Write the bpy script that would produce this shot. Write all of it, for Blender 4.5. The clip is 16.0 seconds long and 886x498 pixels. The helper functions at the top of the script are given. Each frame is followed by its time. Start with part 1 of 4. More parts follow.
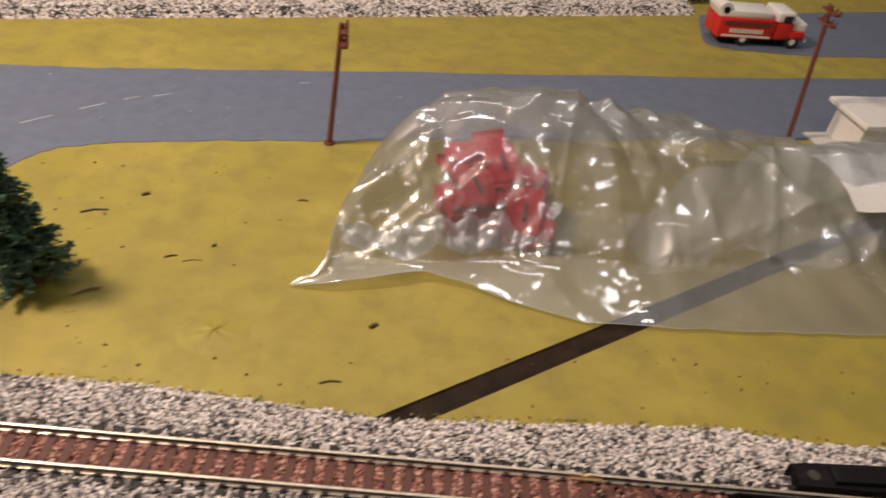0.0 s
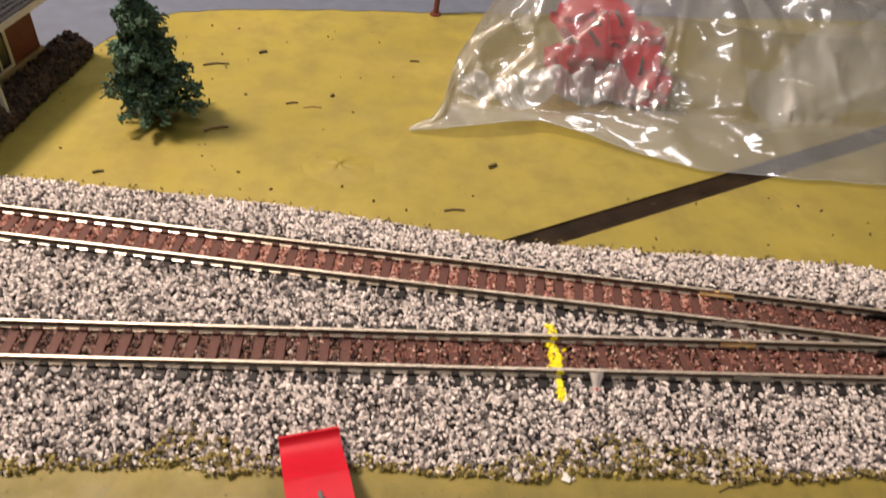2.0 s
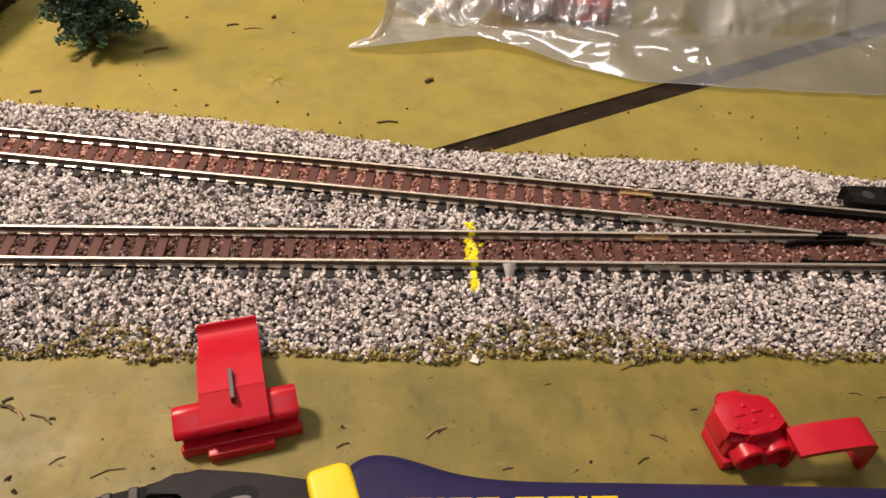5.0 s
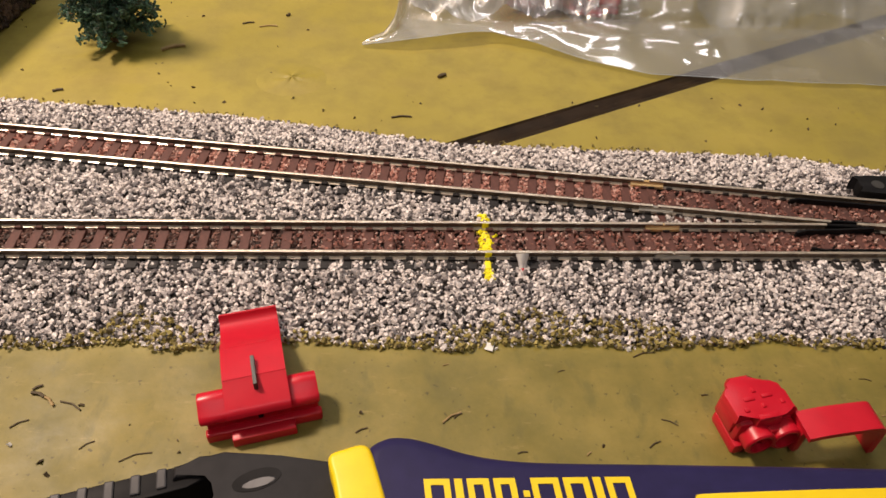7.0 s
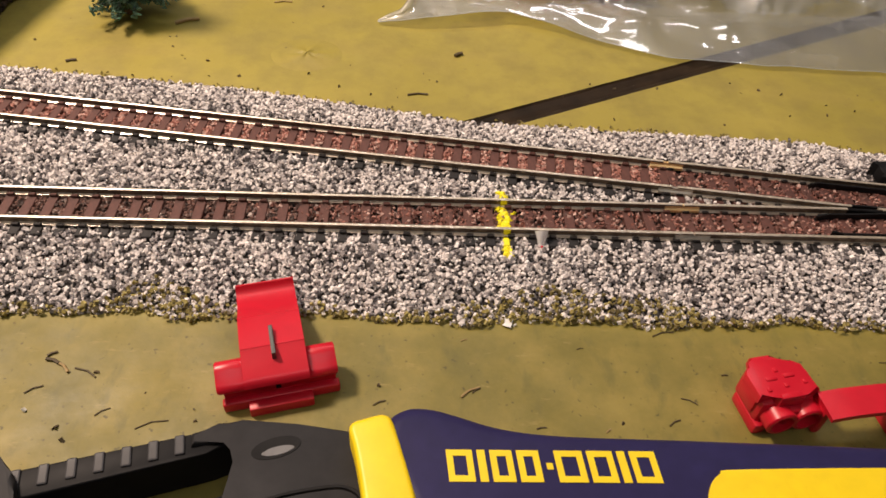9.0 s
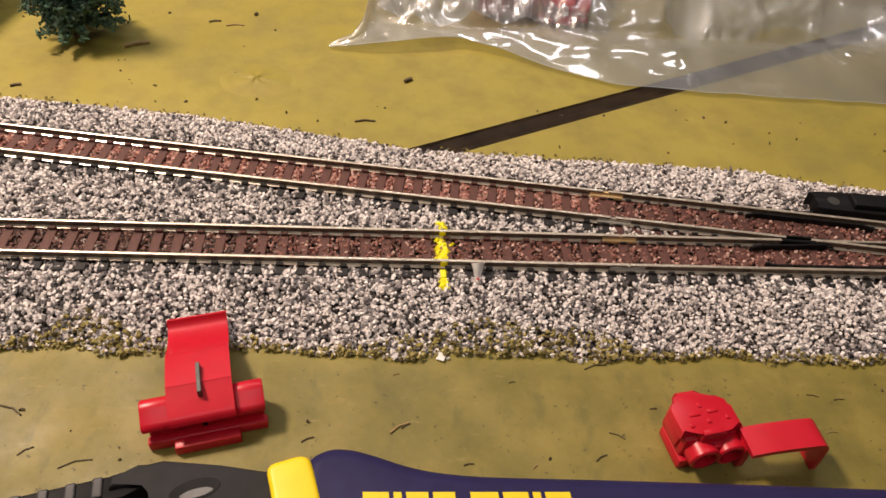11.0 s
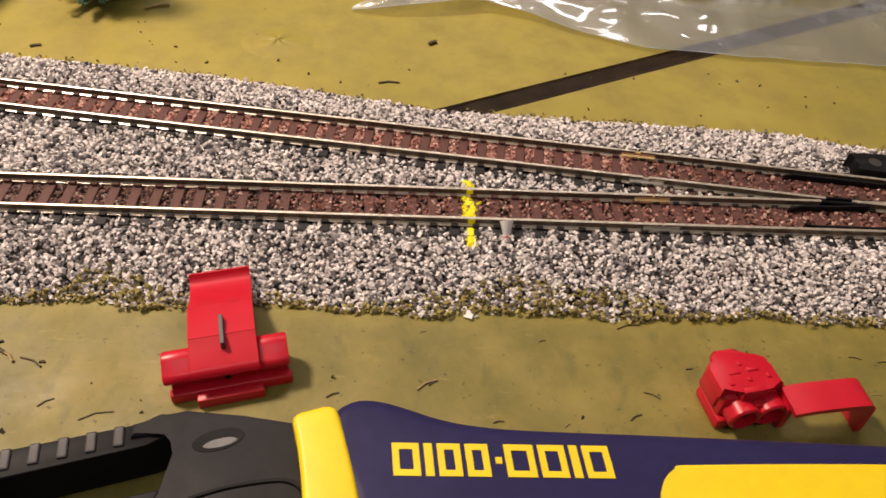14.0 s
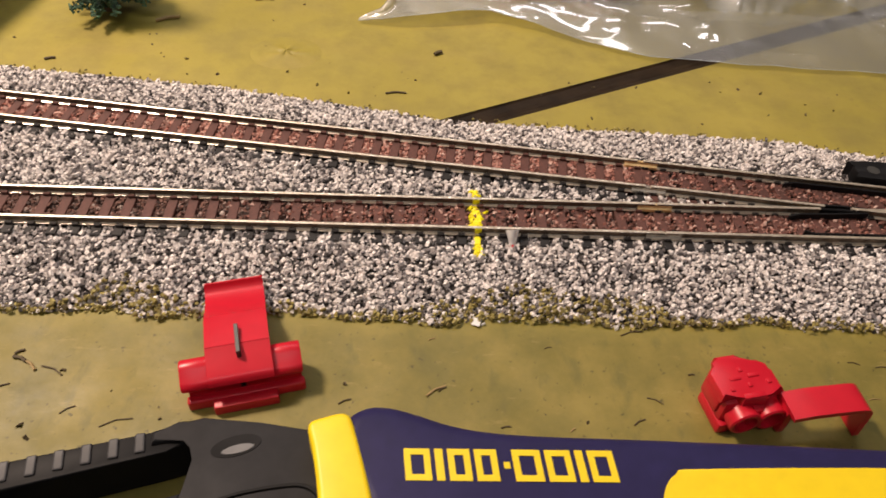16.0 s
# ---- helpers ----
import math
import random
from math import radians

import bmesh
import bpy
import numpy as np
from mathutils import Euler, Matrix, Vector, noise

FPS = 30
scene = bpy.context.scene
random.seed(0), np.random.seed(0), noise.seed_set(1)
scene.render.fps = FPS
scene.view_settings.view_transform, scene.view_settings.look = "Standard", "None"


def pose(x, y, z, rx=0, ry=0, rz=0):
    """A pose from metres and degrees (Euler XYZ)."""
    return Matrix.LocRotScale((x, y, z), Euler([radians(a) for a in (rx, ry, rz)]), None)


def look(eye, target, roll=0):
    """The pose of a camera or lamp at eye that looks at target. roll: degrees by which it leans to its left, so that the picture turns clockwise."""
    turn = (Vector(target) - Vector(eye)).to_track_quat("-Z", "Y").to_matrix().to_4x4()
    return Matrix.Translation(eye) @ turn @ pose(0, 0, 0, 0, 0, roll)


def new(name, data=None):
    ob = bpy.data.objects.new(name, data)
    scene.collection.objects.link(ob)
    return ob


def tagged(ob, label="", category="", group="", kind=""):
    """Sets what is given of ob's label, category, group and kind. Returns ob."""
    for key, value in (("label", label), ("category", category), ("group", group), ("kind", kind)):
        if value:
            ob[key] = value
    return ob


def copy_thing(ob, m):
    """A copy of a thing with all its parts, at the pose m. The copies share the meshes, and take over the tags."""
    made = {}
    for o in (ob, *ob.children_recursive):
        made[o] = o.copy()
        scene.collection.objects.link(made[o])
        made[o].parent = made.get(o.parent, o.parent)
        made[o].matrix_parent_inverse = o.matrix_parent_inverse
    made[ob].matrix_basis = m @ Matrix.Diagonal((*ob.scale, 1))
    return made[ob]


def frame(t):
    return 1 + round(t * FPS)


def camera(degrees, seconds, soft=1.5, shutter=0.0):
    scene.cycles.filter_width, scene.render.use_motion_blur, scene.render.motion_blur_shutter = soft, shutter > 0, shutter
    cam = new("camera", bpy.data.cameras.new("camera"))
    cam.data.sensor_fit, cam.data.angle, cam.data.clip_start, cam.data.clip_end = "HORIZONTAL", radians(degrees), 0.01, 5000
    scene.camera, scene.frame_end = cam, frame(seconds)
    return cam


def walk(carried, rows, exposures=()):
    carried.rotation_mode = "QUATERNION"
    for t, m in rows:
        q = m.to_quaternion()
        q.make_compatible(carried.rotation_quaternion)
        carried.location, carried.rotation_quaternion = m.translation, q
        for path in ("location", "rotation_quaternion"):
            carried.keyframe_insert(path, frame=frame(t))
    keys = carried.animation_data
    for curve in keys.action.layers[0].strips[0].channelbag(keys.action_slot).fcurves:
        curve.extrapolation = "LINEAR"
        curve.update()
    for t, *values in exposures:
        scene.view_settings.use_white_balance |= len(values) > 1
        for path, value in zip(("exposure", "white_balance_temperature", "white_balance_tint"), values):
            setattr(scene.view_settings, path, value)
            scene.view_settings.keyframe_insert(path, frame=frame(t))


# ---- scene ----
# path: seconds, eye, target, roll
LENS = 61.84
PATH = [
    (0, (-0.01814, -0.08341, 0.16058), (0.00952, 0.07182, 0.03754), 7.51),
    (0.5, (-0.03599, -0.08667, 0.15749), (-0.01721, 0.06855, 0.03277), 6.12),
    (1, (-0.04046, -0.08752, 0.15378), (-0.02528, 0.06640, 0.02697), 5.74),
    (1.5, (-0.04006, -0.09819, 0.14267), (-0.02742, 0.05373, 0.01321), 5.18),
    (2, (-0.03622, -0.10775, 0.13194), (-0.02363, 0.04159, -0.00049), 5.24),
    (2.5, (-0.03367, -0.11272, 0.12676), (-0.02210, 0.03288, -0.00986), 4.44),
    (3, (-0.02578, -0.11763, 0.12602), (-0.01401, 0.02572, -0.01295), 4.38),
    (3.5, (-0.02280, -0.12028, 0.12705), (-0.01031, 0.02250, -0.01245), 4.46),
    (4, (-0.01830, -0.12005, 0.12980), (-0.00575, 0.02233, -0.01010), 4.08),
    (4.5, (-0.01586, -0.12155, 0.12769), (-0.00265, 0.02021, -0.01277), 4.24),
    (4.7, (-0.01758, -0.12129, 0.12620), (-0.00446, 0.02036, -0.01438), 4.33),
    (6.8, (-0.01527, -0.12249, 0.12855), (-0.00546, 0.01865, -0.01281), 3.04),
    (7, (-0.01839, -0.12485, 0.12791), (-0.00852, 0.01620, -0.01353), 3.06),
    (7.5, (-0.01471, -0.12253, 0.12860), (-0.00394, 0.01763, -0.01366), 3.36),
    (8, (-0.01835, -0.12324, 0.12461), (-0.00765, 0.01656, -0.01802), 3.50),
    (8.5, (-0.01786, -0.12377, 0.12451), (-0.00772, 0.01600, -0.01819), 3.85),
    (9, (-0.02280, -0.12645, 0.12378), (-0.01247, 0.01326, -0.01897), 4.37),
    (9.5, (-0.02130, -0.12864, 0.12489), (-0.01102, 0.01112, -0.01780), 4.46),
    (10, (-0.01630, -0.12684, 0.12849), (-0.00495, 0.01348, -0.01358), 4.46),
    (10.2, (-0.01229, -0.12518, 0.13161), (0.00043, 0.01526, -0.01021), 4.84),
    (12.3, (-0.01368, -0.12228, 0.12386), (0.00162, 0.01869, -0.01718), 6.00),
    (12.5, (-0.01677, -0.12478, 0.12354), (-0.00217, 0.01632, -0.01746), 5.80),
    (13, (-0.01642, -0.12544, 0.12016), (-0.00365, 0.01509, -0.02157), 5.26),
    (13.5, (-0.01907, -0.12339, 0.12223), (-0.00713, 0.01617, -0.02053), 5.42),
    (14, (-0.01463, -0.12502, 0.12029), (-0.00377, 0.01411, -0.02299), 4.91),
    (14.5, (-0.01087, -0.12371, 0.12083), (-0.00014, 0.01452, -0.02331), 4.54),
    (15, (-0.01256, -0.12410, 0.12448), (-0.00199, 0.01475, -0.01908), 4.60),
    (15.5, (-0.01173, -0.12394, 0.12622), (-0.00135, 0.01504, -0.01723), 4.47),
    (16, (-0.01591, -0.12651, 0.12450), (-0.00588, 0.01273, -0.01872), 4.43),
]
# end path
EXPOSURES = [(0, -0.19), (0.5, -0.09), (1, 0.0), (1.5, 0.07), (2, 0.08), (2.5, 0.06), (3.5, 0.03), (4.5, 0.01), (16, 0.04)]

cam = camera(LENS, 16.0, soft=1.6, shutter=0.5)
walk(cam, [(t, look(eye, target, roll)) for t, eye, target, roll in PATH], exposures=EXPOSURES)

# ---- light: a room with a low work lamp to the left and added ceiling fill ----
world = bpy.data.worlds.new("room_air")
scene.world = world
world.use_nodes = True
world.node_tree.nodes["Background"].inputs[0].default_value = (1.0, 0.93, 0.82, 1)
world.node_tree.nodes["Background"].inputs[1].default_value = 0.02


def area_lamp(name, eye, target, sx, sy, watts, colour):
    data = bpy.data.lights.new(name, "AREA")
    data.shape, data.size, data.size_y = "RECTANGLE", sx, sy
    data.energy, data.color = watts, colour
    ob = new(name, data)
    ob.matrix_world = look(eye, target)
    return ob


bulb = bpy.data.lights.new("work_lamp_light", "POINT")
bulb.energy, bulb.color, bulb.shadow_soft_size = 18.4, (1.0, 0.775, 0.62), 0.05
lamp = new("work_lamp_light", bulb)
lamp.location = (-0.345, 0.127, 0.506)
# unseen overhead lamp, added as fill from the back
area_lamp("ceiling_fill", (0.0, 0.95, 1.38), (0.0, 0.6, 0), 1.2, 0.09, 5.5, (1.0, 0.955, 0.965))

# second unseen overhead lamp, set for the bag's highlights and front fill
area_lamp("ceiling_fill", (0.05, -0.75, 1.38), (0.0, 0.1, 0), 1.0, 0.06, 3.1, (1.0, 0.955, 0.965))

# ---- helpers: lengths below are in centimetres ----
CM = 0.01


def at_cm(x, y, z=0.0, rx=0, ry=0, rz=0):
    return pose(x * CM, y * CM, z * CM, rx, ry, rz)


def part(name, bm, material, parent=None, label="", smooth=False):
    """One mesh object of a bmesh in centimetres."""
    for v in bm.verts:
        v.co *= CM
    bm.normal_update()
    mesh = bpy.data.meshes.new(name)
    bm.to_mesh(mesh)
    bm.free()
    for m in material if isinstance(material, (list, tuple)) else [material]:
        mesh.materials.append(m)
    if smooth:
        mesh.shade_smooth()
        mesh.set_sharp_from_angle(angle=radians(38))
    ob = new(name, mesh)
    ob.parent = parent
    if label:
        tagged(ob, label)
    return ob


def mesh_part(name, verts, faces, material, parent=None, label="", smooth=False):
    mesh = bpy.data.meshes.new(name)
    mesh.from_pydata((np.asarray(verts, float) * CM).tolist(), [], faces)
    mesh.materials.append(material)
    if smooth:
        mesh.shade_smooth()
    ob = new(name, mesh)
    ob.parent = parent
    if label:
        tagged(ob, label)
    return ob


def thing(name, label, category, m=None, group="", kind=""):
    ob = new(name)
    ob.empty_display_size = 0.005
    if m is not None:
        ob.matrix_basis = m
    return tagged(ob, label, category, group, kind)


def box(bm, x0, x1, y0, y1, z0, z1, bevel=0.0, turn=None, seg=2):
    c = Matrix.Translation(((x0 + x1) / 2, (y0 + y1) / 2, (z0 + z1) / 2)) @ Matrix.Diagonal((x1 - x0, y1 - y0, z1 - z0, 1))
    made = bmesh.ops.create_cube(bm, size=1, matrix=(turn @ c) if turn else c)["verts"]
    if bevel:
        edges = list({e for v in made for e in v.link_edges})
        bmesh.ops.bevel(bm, geom=edges, offset=bevel, segments=seg, affect="EDGES", profile=0.5)
    return bm


def cyl(bm, p0, p1, r0, r1=None, n=12, cap=True):
    p0, p1 = Vector(p0), Vector(p1)
    d = p1 - p0
    m = Matrix.Translation((p0 + p1) / 2) @ d.to_track_quat("Z", "Y").to_matrix().to_4x4()
    bmesh.ops.create_cone(bm, cap_ends=cap, segments=n, radius1=r0, radius2=r0 if r1 is None else r1, depth=d.length, matrix=m)
    return bm


def prism(bm, outline, z0, z1, bevel=0.0, seg=3, bottom=False):
    """An upright prism over an outline (counter-clockwise), its top rim rounded."""
    low = [bm.verts.new((x, y, z0)) for x, y in outline]
    high = [bm.verts.new((x, y, z1)) for x, y in outline]
    n = len(outline)
    top = bm.faces.new(high)
    base = bm.faces.new(low[::-1])
    for i in range(n):
        bm.faces.new((low[i], low[(i + 1) % n], high[(i + 1) % n], high[i]))
    if bevel:
        edges = list(top.edges) + (list(base.edges) if bottom else [])
        bmesh.ops.bevel(bm, geom=edges, offset=bevel, segments=seg, affect="EDGES", profile=0.5, clamp_overlap=True)
    return bm


def round_prism(bm, outline, z0, z1, radius, seg=6):
    """An upright prism over a clockwise outline, with a broad round top rim."""
    n = len(outline)
    pts = [Vector(p) for p in outline]
    inward = []
    for i in range(n):
        d = (pts[(i + 1) % n] - pts[i - 1]).normalized()
        inward.append(Vector((d.y, -d.x)))
    rings = [[bm.verts.new((p.x, p.y, z0)) for p in pts]]
    for k in range(seg + 1):
        a = math.pi / 2 * k / seg
        rings.append([bm.verts.new((*(p + q * radius * (1 - math.cos(a))), z1 - radius * (1 - math.sin(a)))) for p, q in zip(pts, inward)])
    for a, b in zip(rings, rings[1:]):
        for i in range(n):
            bm.faces.new((a[i], b[i], b[(i + 1) % n], a[(i + 1) % n]))
    bm.faces.new(rings[-1][::-1])
    bmesh.ops.recalc_face_normals(bm, faces=bm.faces)
    return bm


def smooth_line(pts, steps=6, closed=False):
    """A rounder line through points (Catmull-Rom)."""
    out, n = [], len(pts)
    for i in range(n if closed else n - 1):
        p = [pts[(i + k) % n] if closed else pts[min(max(i + k, 0), n - 1)] for k in (-1, 0, 1, 2)]
        for s in range(steps):
            t = s / steps
            out.append(tuple(0.5 * (2 * b + (c - a) * t + (2 * a - 5 * b + 4 * c - d) * t * t + (3 * b - a - 3 * c + d) * t ** 3)
                             for a, b, c, d in zip(*p)))
    if not closed:
        out.append(tuple(pts[-1]))
    return out


def sweep(bm, path, profile, cap=True):
    """A profile of (side, height) drawn along a path of (x, y, z)."""
    rings = []
    for i, p in enumerate(path):
        a, b = Vector(path[max(i - 1, 0)]), Vector(path[min(i + 1, len(path) - 1)])
        d = (b - a).normalized()
        side = Vector((d.y, -d.x, 0)).normalized()
        rings.append([bm.verts.new(Vector(p) + side * s + Vector((0, 0, h))) for s, h in profile])
    n = len(profile)
    for r, q in zip(rings, rings[1:]):
        for i in range(n):
            bm.faces.new((r[i], r[(i + 1) % n], q[(i + 1) % n], q[i]))
    if cap:
        bm.faces.new(rings[0][::-1])
        bm.faces.new(rings[-1])
    bmesh.ops.recalc_face_normals(bm, faces=bm.faces)
    return bm


def tube(bm, path, r, n=8):
    path = [Vector(p) for p in path]
    rings = []
    for i, p in enumerate(path):
        d = (path[min(i + 1, len(path) - 1)] - path[max(i - 1, 0)]).normalized()
        q = d.to_track_quat("Z", "Y")
        rr = r(i / (len(path) - 1)) if callable(r) else r
        rings.append([bm.verts.new(p + q @ Vector((rr * math.cos(a), rr * math.sin(a), 0))) for a in [2 * math.pi * k / n for k in range(n)]])
    for a, b in zip(rings, rings[1:]):
        for i in range(n):
            bm.faces.new((a[i], a[(i + 1) % n], b[(i + 1) % n], b[i]))
    bm.faces.new(rings[0][::-1])
    bm.faces.new(rings[-1])
    return bm


# a rough block, from which every grain is made
BLOCK_V = np.array([(a, b, c) for a in (-1, 1) for b in (-1, 1) for c in (-1, 1)], float) * 0.72
BLOCK_F = np.array([(0, 1, 3), (0, 3, 2), (4, 6, 7), (4, 7, 5), (0, 4, 5), (0, 5, 1), (2, 3, 7), (2, 7, 6), (0, 2, 6), (0, 6, 4), (1, 5, 7), (1, 7, 3)])


def grains(name, centres, sizes, material, parent=None, rough=0.28, flat=(1, 1, 1), seed=1, label=""):
    """Many small rough lumps in one mesh."""
    rng = np.random.default_rng(seed)
    n = len(centres)
    m = rng.normal(size=(n, 3, 3))
    q, _ = np.linalg.qr(m)
    shape = BLOCK_V[None] * (1 + rng.uniform(-rough, rough, (n, 8, 3)))
    shape = shape * (np.asarray(flat) * rng.uniform(0.7, 1.3, (n, 1, 3)))
    v = np.einsum("nij,nkj->nki", q, shape) * np.asarray(sizes)[:, None, None] + np.asarray(centres)[:, None]
    f = (BLOCK_F[None] + 8 * np.arange(n)[:, None, None]).reshape(-1, 3)
    # a mirrored turn would show its inside
    bad = np.linalg.det(q) < 0
    fl = f.reshape(n, 12, 3)
    fl[bad] = fl[bad][:, :, ::-1]
    mesh = bpy.data.meshes.new(name)
    mesh.vertices.add(n * 8)
    mesh.vertices.foreach_set("co", (v * CM).astype(np.float32).ravel())
    mesh.loops.add(n * 36)
    mesh.loops.foreach_set("vertex_index", fl.ravel().astype(np.int32))
    mesh.polygons.add(n * 12)
    mesh.polygons.foreach_set("loop_start", np.arange(0, n * 36, 3, dtype=np.int32))
    mesh.update(calc_edges=True)
    mesh.shade_flat()
    mesh.materials.append(material)
    ob = new(name, mesh)
    ob.parent = parent
    if label:
        tagged(ob, label)
    return ob


# ---- materials ----
class Mat:
    """A node material built from short calls."""

    def __init__(self, name, rough=0.6, metal=0.0, spec=0.5):
        self.m = bpy.data.materials.new(name)
        self.m.use_nodes = True
        self.t = self.m.node_tree
        self.b = self.t.nodes["Principled BSDF"]
        self.b.inputs["Roughness"].default_value = rough
        self.b.inputs["Metallic"].default_value = metal
        self.b.inputs["Specular IOR Level"].default_value = spec
        self.co = self.t.nodes.new("ShaderNodeTexCoord").outputs["Object"]

    def link(self, a, b):
        self.t.links.new(a, b)

    def noise(self, scale, detail=3, rough=0.55, stretch=None):
        n = self.t.nodes.new("ShaderNodeTexNoise")
        n.inputs["Scale"].default_value = scale
        n.inputs["Detail"].default_value = detail
        n.inputs["Roughness"].default_value = rough
        co = self.co
        if stretch:
            mp = self.t.nodes.new("ShaderNodeMapping")
            mp.inputs["Scale"].default_value = stretch
            self.link(co, mp.inputs[0])
            co = mp.outputs[0]
        self.link(co, n.inputs["Vector"])
        return n.outputs["Fac"]

    def ramp(self, fac, *stops):
        r = self.t.nodes.new("ShaderNodeValToRGB")
        el = r.color_ramp.elements
        while len(el) < len(stops):
            el.new(0.5)
        for e, (p, c) in zip(el, stops):
            e.position, e.color = p, (*c, 1) if len(c) == 3 else c
        self.link(fac, r.inputs[0])
        return r.outputs[0]

    def mix(self, fac, a, b, mode="MIX"):
        x = self.t.nodes.new("ShaderNodeMix")
        x.data_type, x.blend_type = "RGBA", mode
        for sock, val in ((x.inputs[0], fac), (x.inputs[6], a), (x.inputs[7], b)):
            if hasattr(val, "node"):
                self.link(val, sock)
            elif isinstance(val, (int, float)):
                sock.default_value = val
            else:
                sock.default_value = (*val, 1)
        return x.outputs[2]

    def calc(self, op, a, b=0.0):
        n = self.t.nodes.new("ShaderNodeMath")
        n.operation = op
        for i, v in enumerate((a, b)):
            if isinstance(v, (int, float)):
                n.inputs[i].default_value = v
            else:
                self.link(v, n.inputs[i])
        return n.outputs[0]

    def island(self):
        return self.t.nodes.new("ShaderNodeNewGeometry").outputs["Random Per Island"]

    def each(self):
        return self.t.nodes.new("ShaderNodeObjectInfo").outputs["Random"]

    def colour(self, c):
        if hasattr(c, "node"):
            self.link(c, self.b.inputs["Base Color"])
        else:
            self.b.inputs["Base Color"].default_value = (*c, 1)
        return self

    def roughness(self, fac, low, high):
        self.link(self.ramp(fac, (0.3, (low,) * 3), (0.7, (high,) * 3)), self.b.inputs["Roughness"])
        return self

    def bump(self, fac, depth):
        n = self.t.nodes.new("ShaderNodeBump")
        n.inputs["Strength"].default_value = 1.0
        n.inputs["Distance"].default_value = depth
        self.link(fac, n.inputs["Height"])
        self.link(n.outputs[0], self.b.inputs["Normal"])
        return self


def painted_ground():
    k = Mat("olive_ground_paint", 0.5)
    big, mid, fine = k.noise(14, 4), k.noise(75, 5, 0.6), k.noise(420, 3)
    brush = k.noise(30, 3, 0.5, (0.5, 1.6, 1))
    c = k.ramp(big, (0.3, (0.288, 0.238, 0.037)), (0.7, (0.380, 0.316, 0.057)))
    c = k.mix(k.ramp(mid, (0.42, (0, 0, 0)), (0.68, (0.75,) * 3)), c, (0.235, 0.195, 0.046))
    c = k.mix(k.ramp(brush, (0.5, (0, 0, 0)), (0.8, (0.3,) * 3)), c, (0.45, 0.335, 0.09))
    c = k.mix(k.ramp(k.noise(34, 3), (0.55, (0, 0, 0)), (0.75, (0.5,) * 3)), c, (0.28, 0.235, 0.06))
    c = k.mix(k.ramp(fine, (0.62, (0, 0, 0)), (0.78, (0.4,) * 3)), c, (0.20, 0.15, 0.05))
    # greener in front of the near track, and darkened in colour for dimmer light
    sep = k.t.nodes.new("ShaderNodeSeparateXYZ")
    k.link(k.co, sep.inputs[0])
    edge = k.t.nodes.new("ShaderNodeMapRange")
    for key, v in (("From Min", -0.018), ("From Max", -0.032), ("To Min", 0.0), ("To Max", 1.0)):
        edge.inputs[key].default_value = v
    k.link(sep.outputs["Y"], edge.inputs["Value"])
    front_tone = k.ramp(k.noise(55, 5, 0.65), (0.34, (0.152, 0.131, 0.025)), (0.5, (0.206, 0.170, 0.035)), (0.68, (0.272, 0.216, 0.048)))
    front_tone = k.mix(k.ramp(k.noise(130, 4, 0.6, (1.5, 0.7, 1)), (0.56, (0, 0, 0)), (0.68, (0.4,) * 3)), front_tone, (0.095, 0.092, 0.026))
    front_tone = k.mix(k.ramp(k.noise(210, 5, 0.7, (0.6, 1.8, 1)), (0.60, (0, 0, 0)), (0.70, (0.6,) * 3)), front_tone, (0.32, 0.25, 0.08))
    front_tone = k.mix(k.ramp(k.noise(600, 2), (0.66, (0, 0, 0)), (0.72, (0.8,) * 3)), front_tone, (0.07, 0.06, 0.02))
    c = k.mix(edge.outputs[0], c, front_tone)
    k.colour(c).roughness(mid, 0.48, 0.68).bump(k.mix(0.25, k.mix(0.5, mid, brush), fine), 0.00035)
    return k.m


def plain(name, c, rough=0.5, metal=0.0, vary=0.18, scale=300, bump=0.00006, spec=0.5):
    """A colour with grain and blotches at two scales."""
    k = Mat(name, rough, metal, spec)
    a, b = k.noise(scale, 4), k.noise(scale * 0.15, 3)
    col = k.mix(k.ramp(a, (0.3, (0,) * 3), (0.7, (1,) * 3)), tuple(x * (1 - vary) for x in c), tuple(min(1, x * (1 + vary)) for x in c))
    col = k.mix(k.ramp(b, (0.35, (0,) * 3), (0.75, (0.5,) * 3)), col, tuple(x * (1 - 1.6 * vary) for x in c))
    k.colour(col).roughness(b, max(0.05, rough - 0.08), min(1, rough + 0.1)).bump(a, bump)
    return k.m


def stones(name, *stops, rough=0.85):
    k = Mat(name, rough, 0, 0.3)
    c = k.ramp(k.island(), *stops)
    c = k.mix(k.ramp(k.noise(1800, 2), (0.35, (0,) * 3), (0.7, (0.45,) * 3)), c, (0.16, 0.14, 0.13))
    k.colour(c)
    return k.m


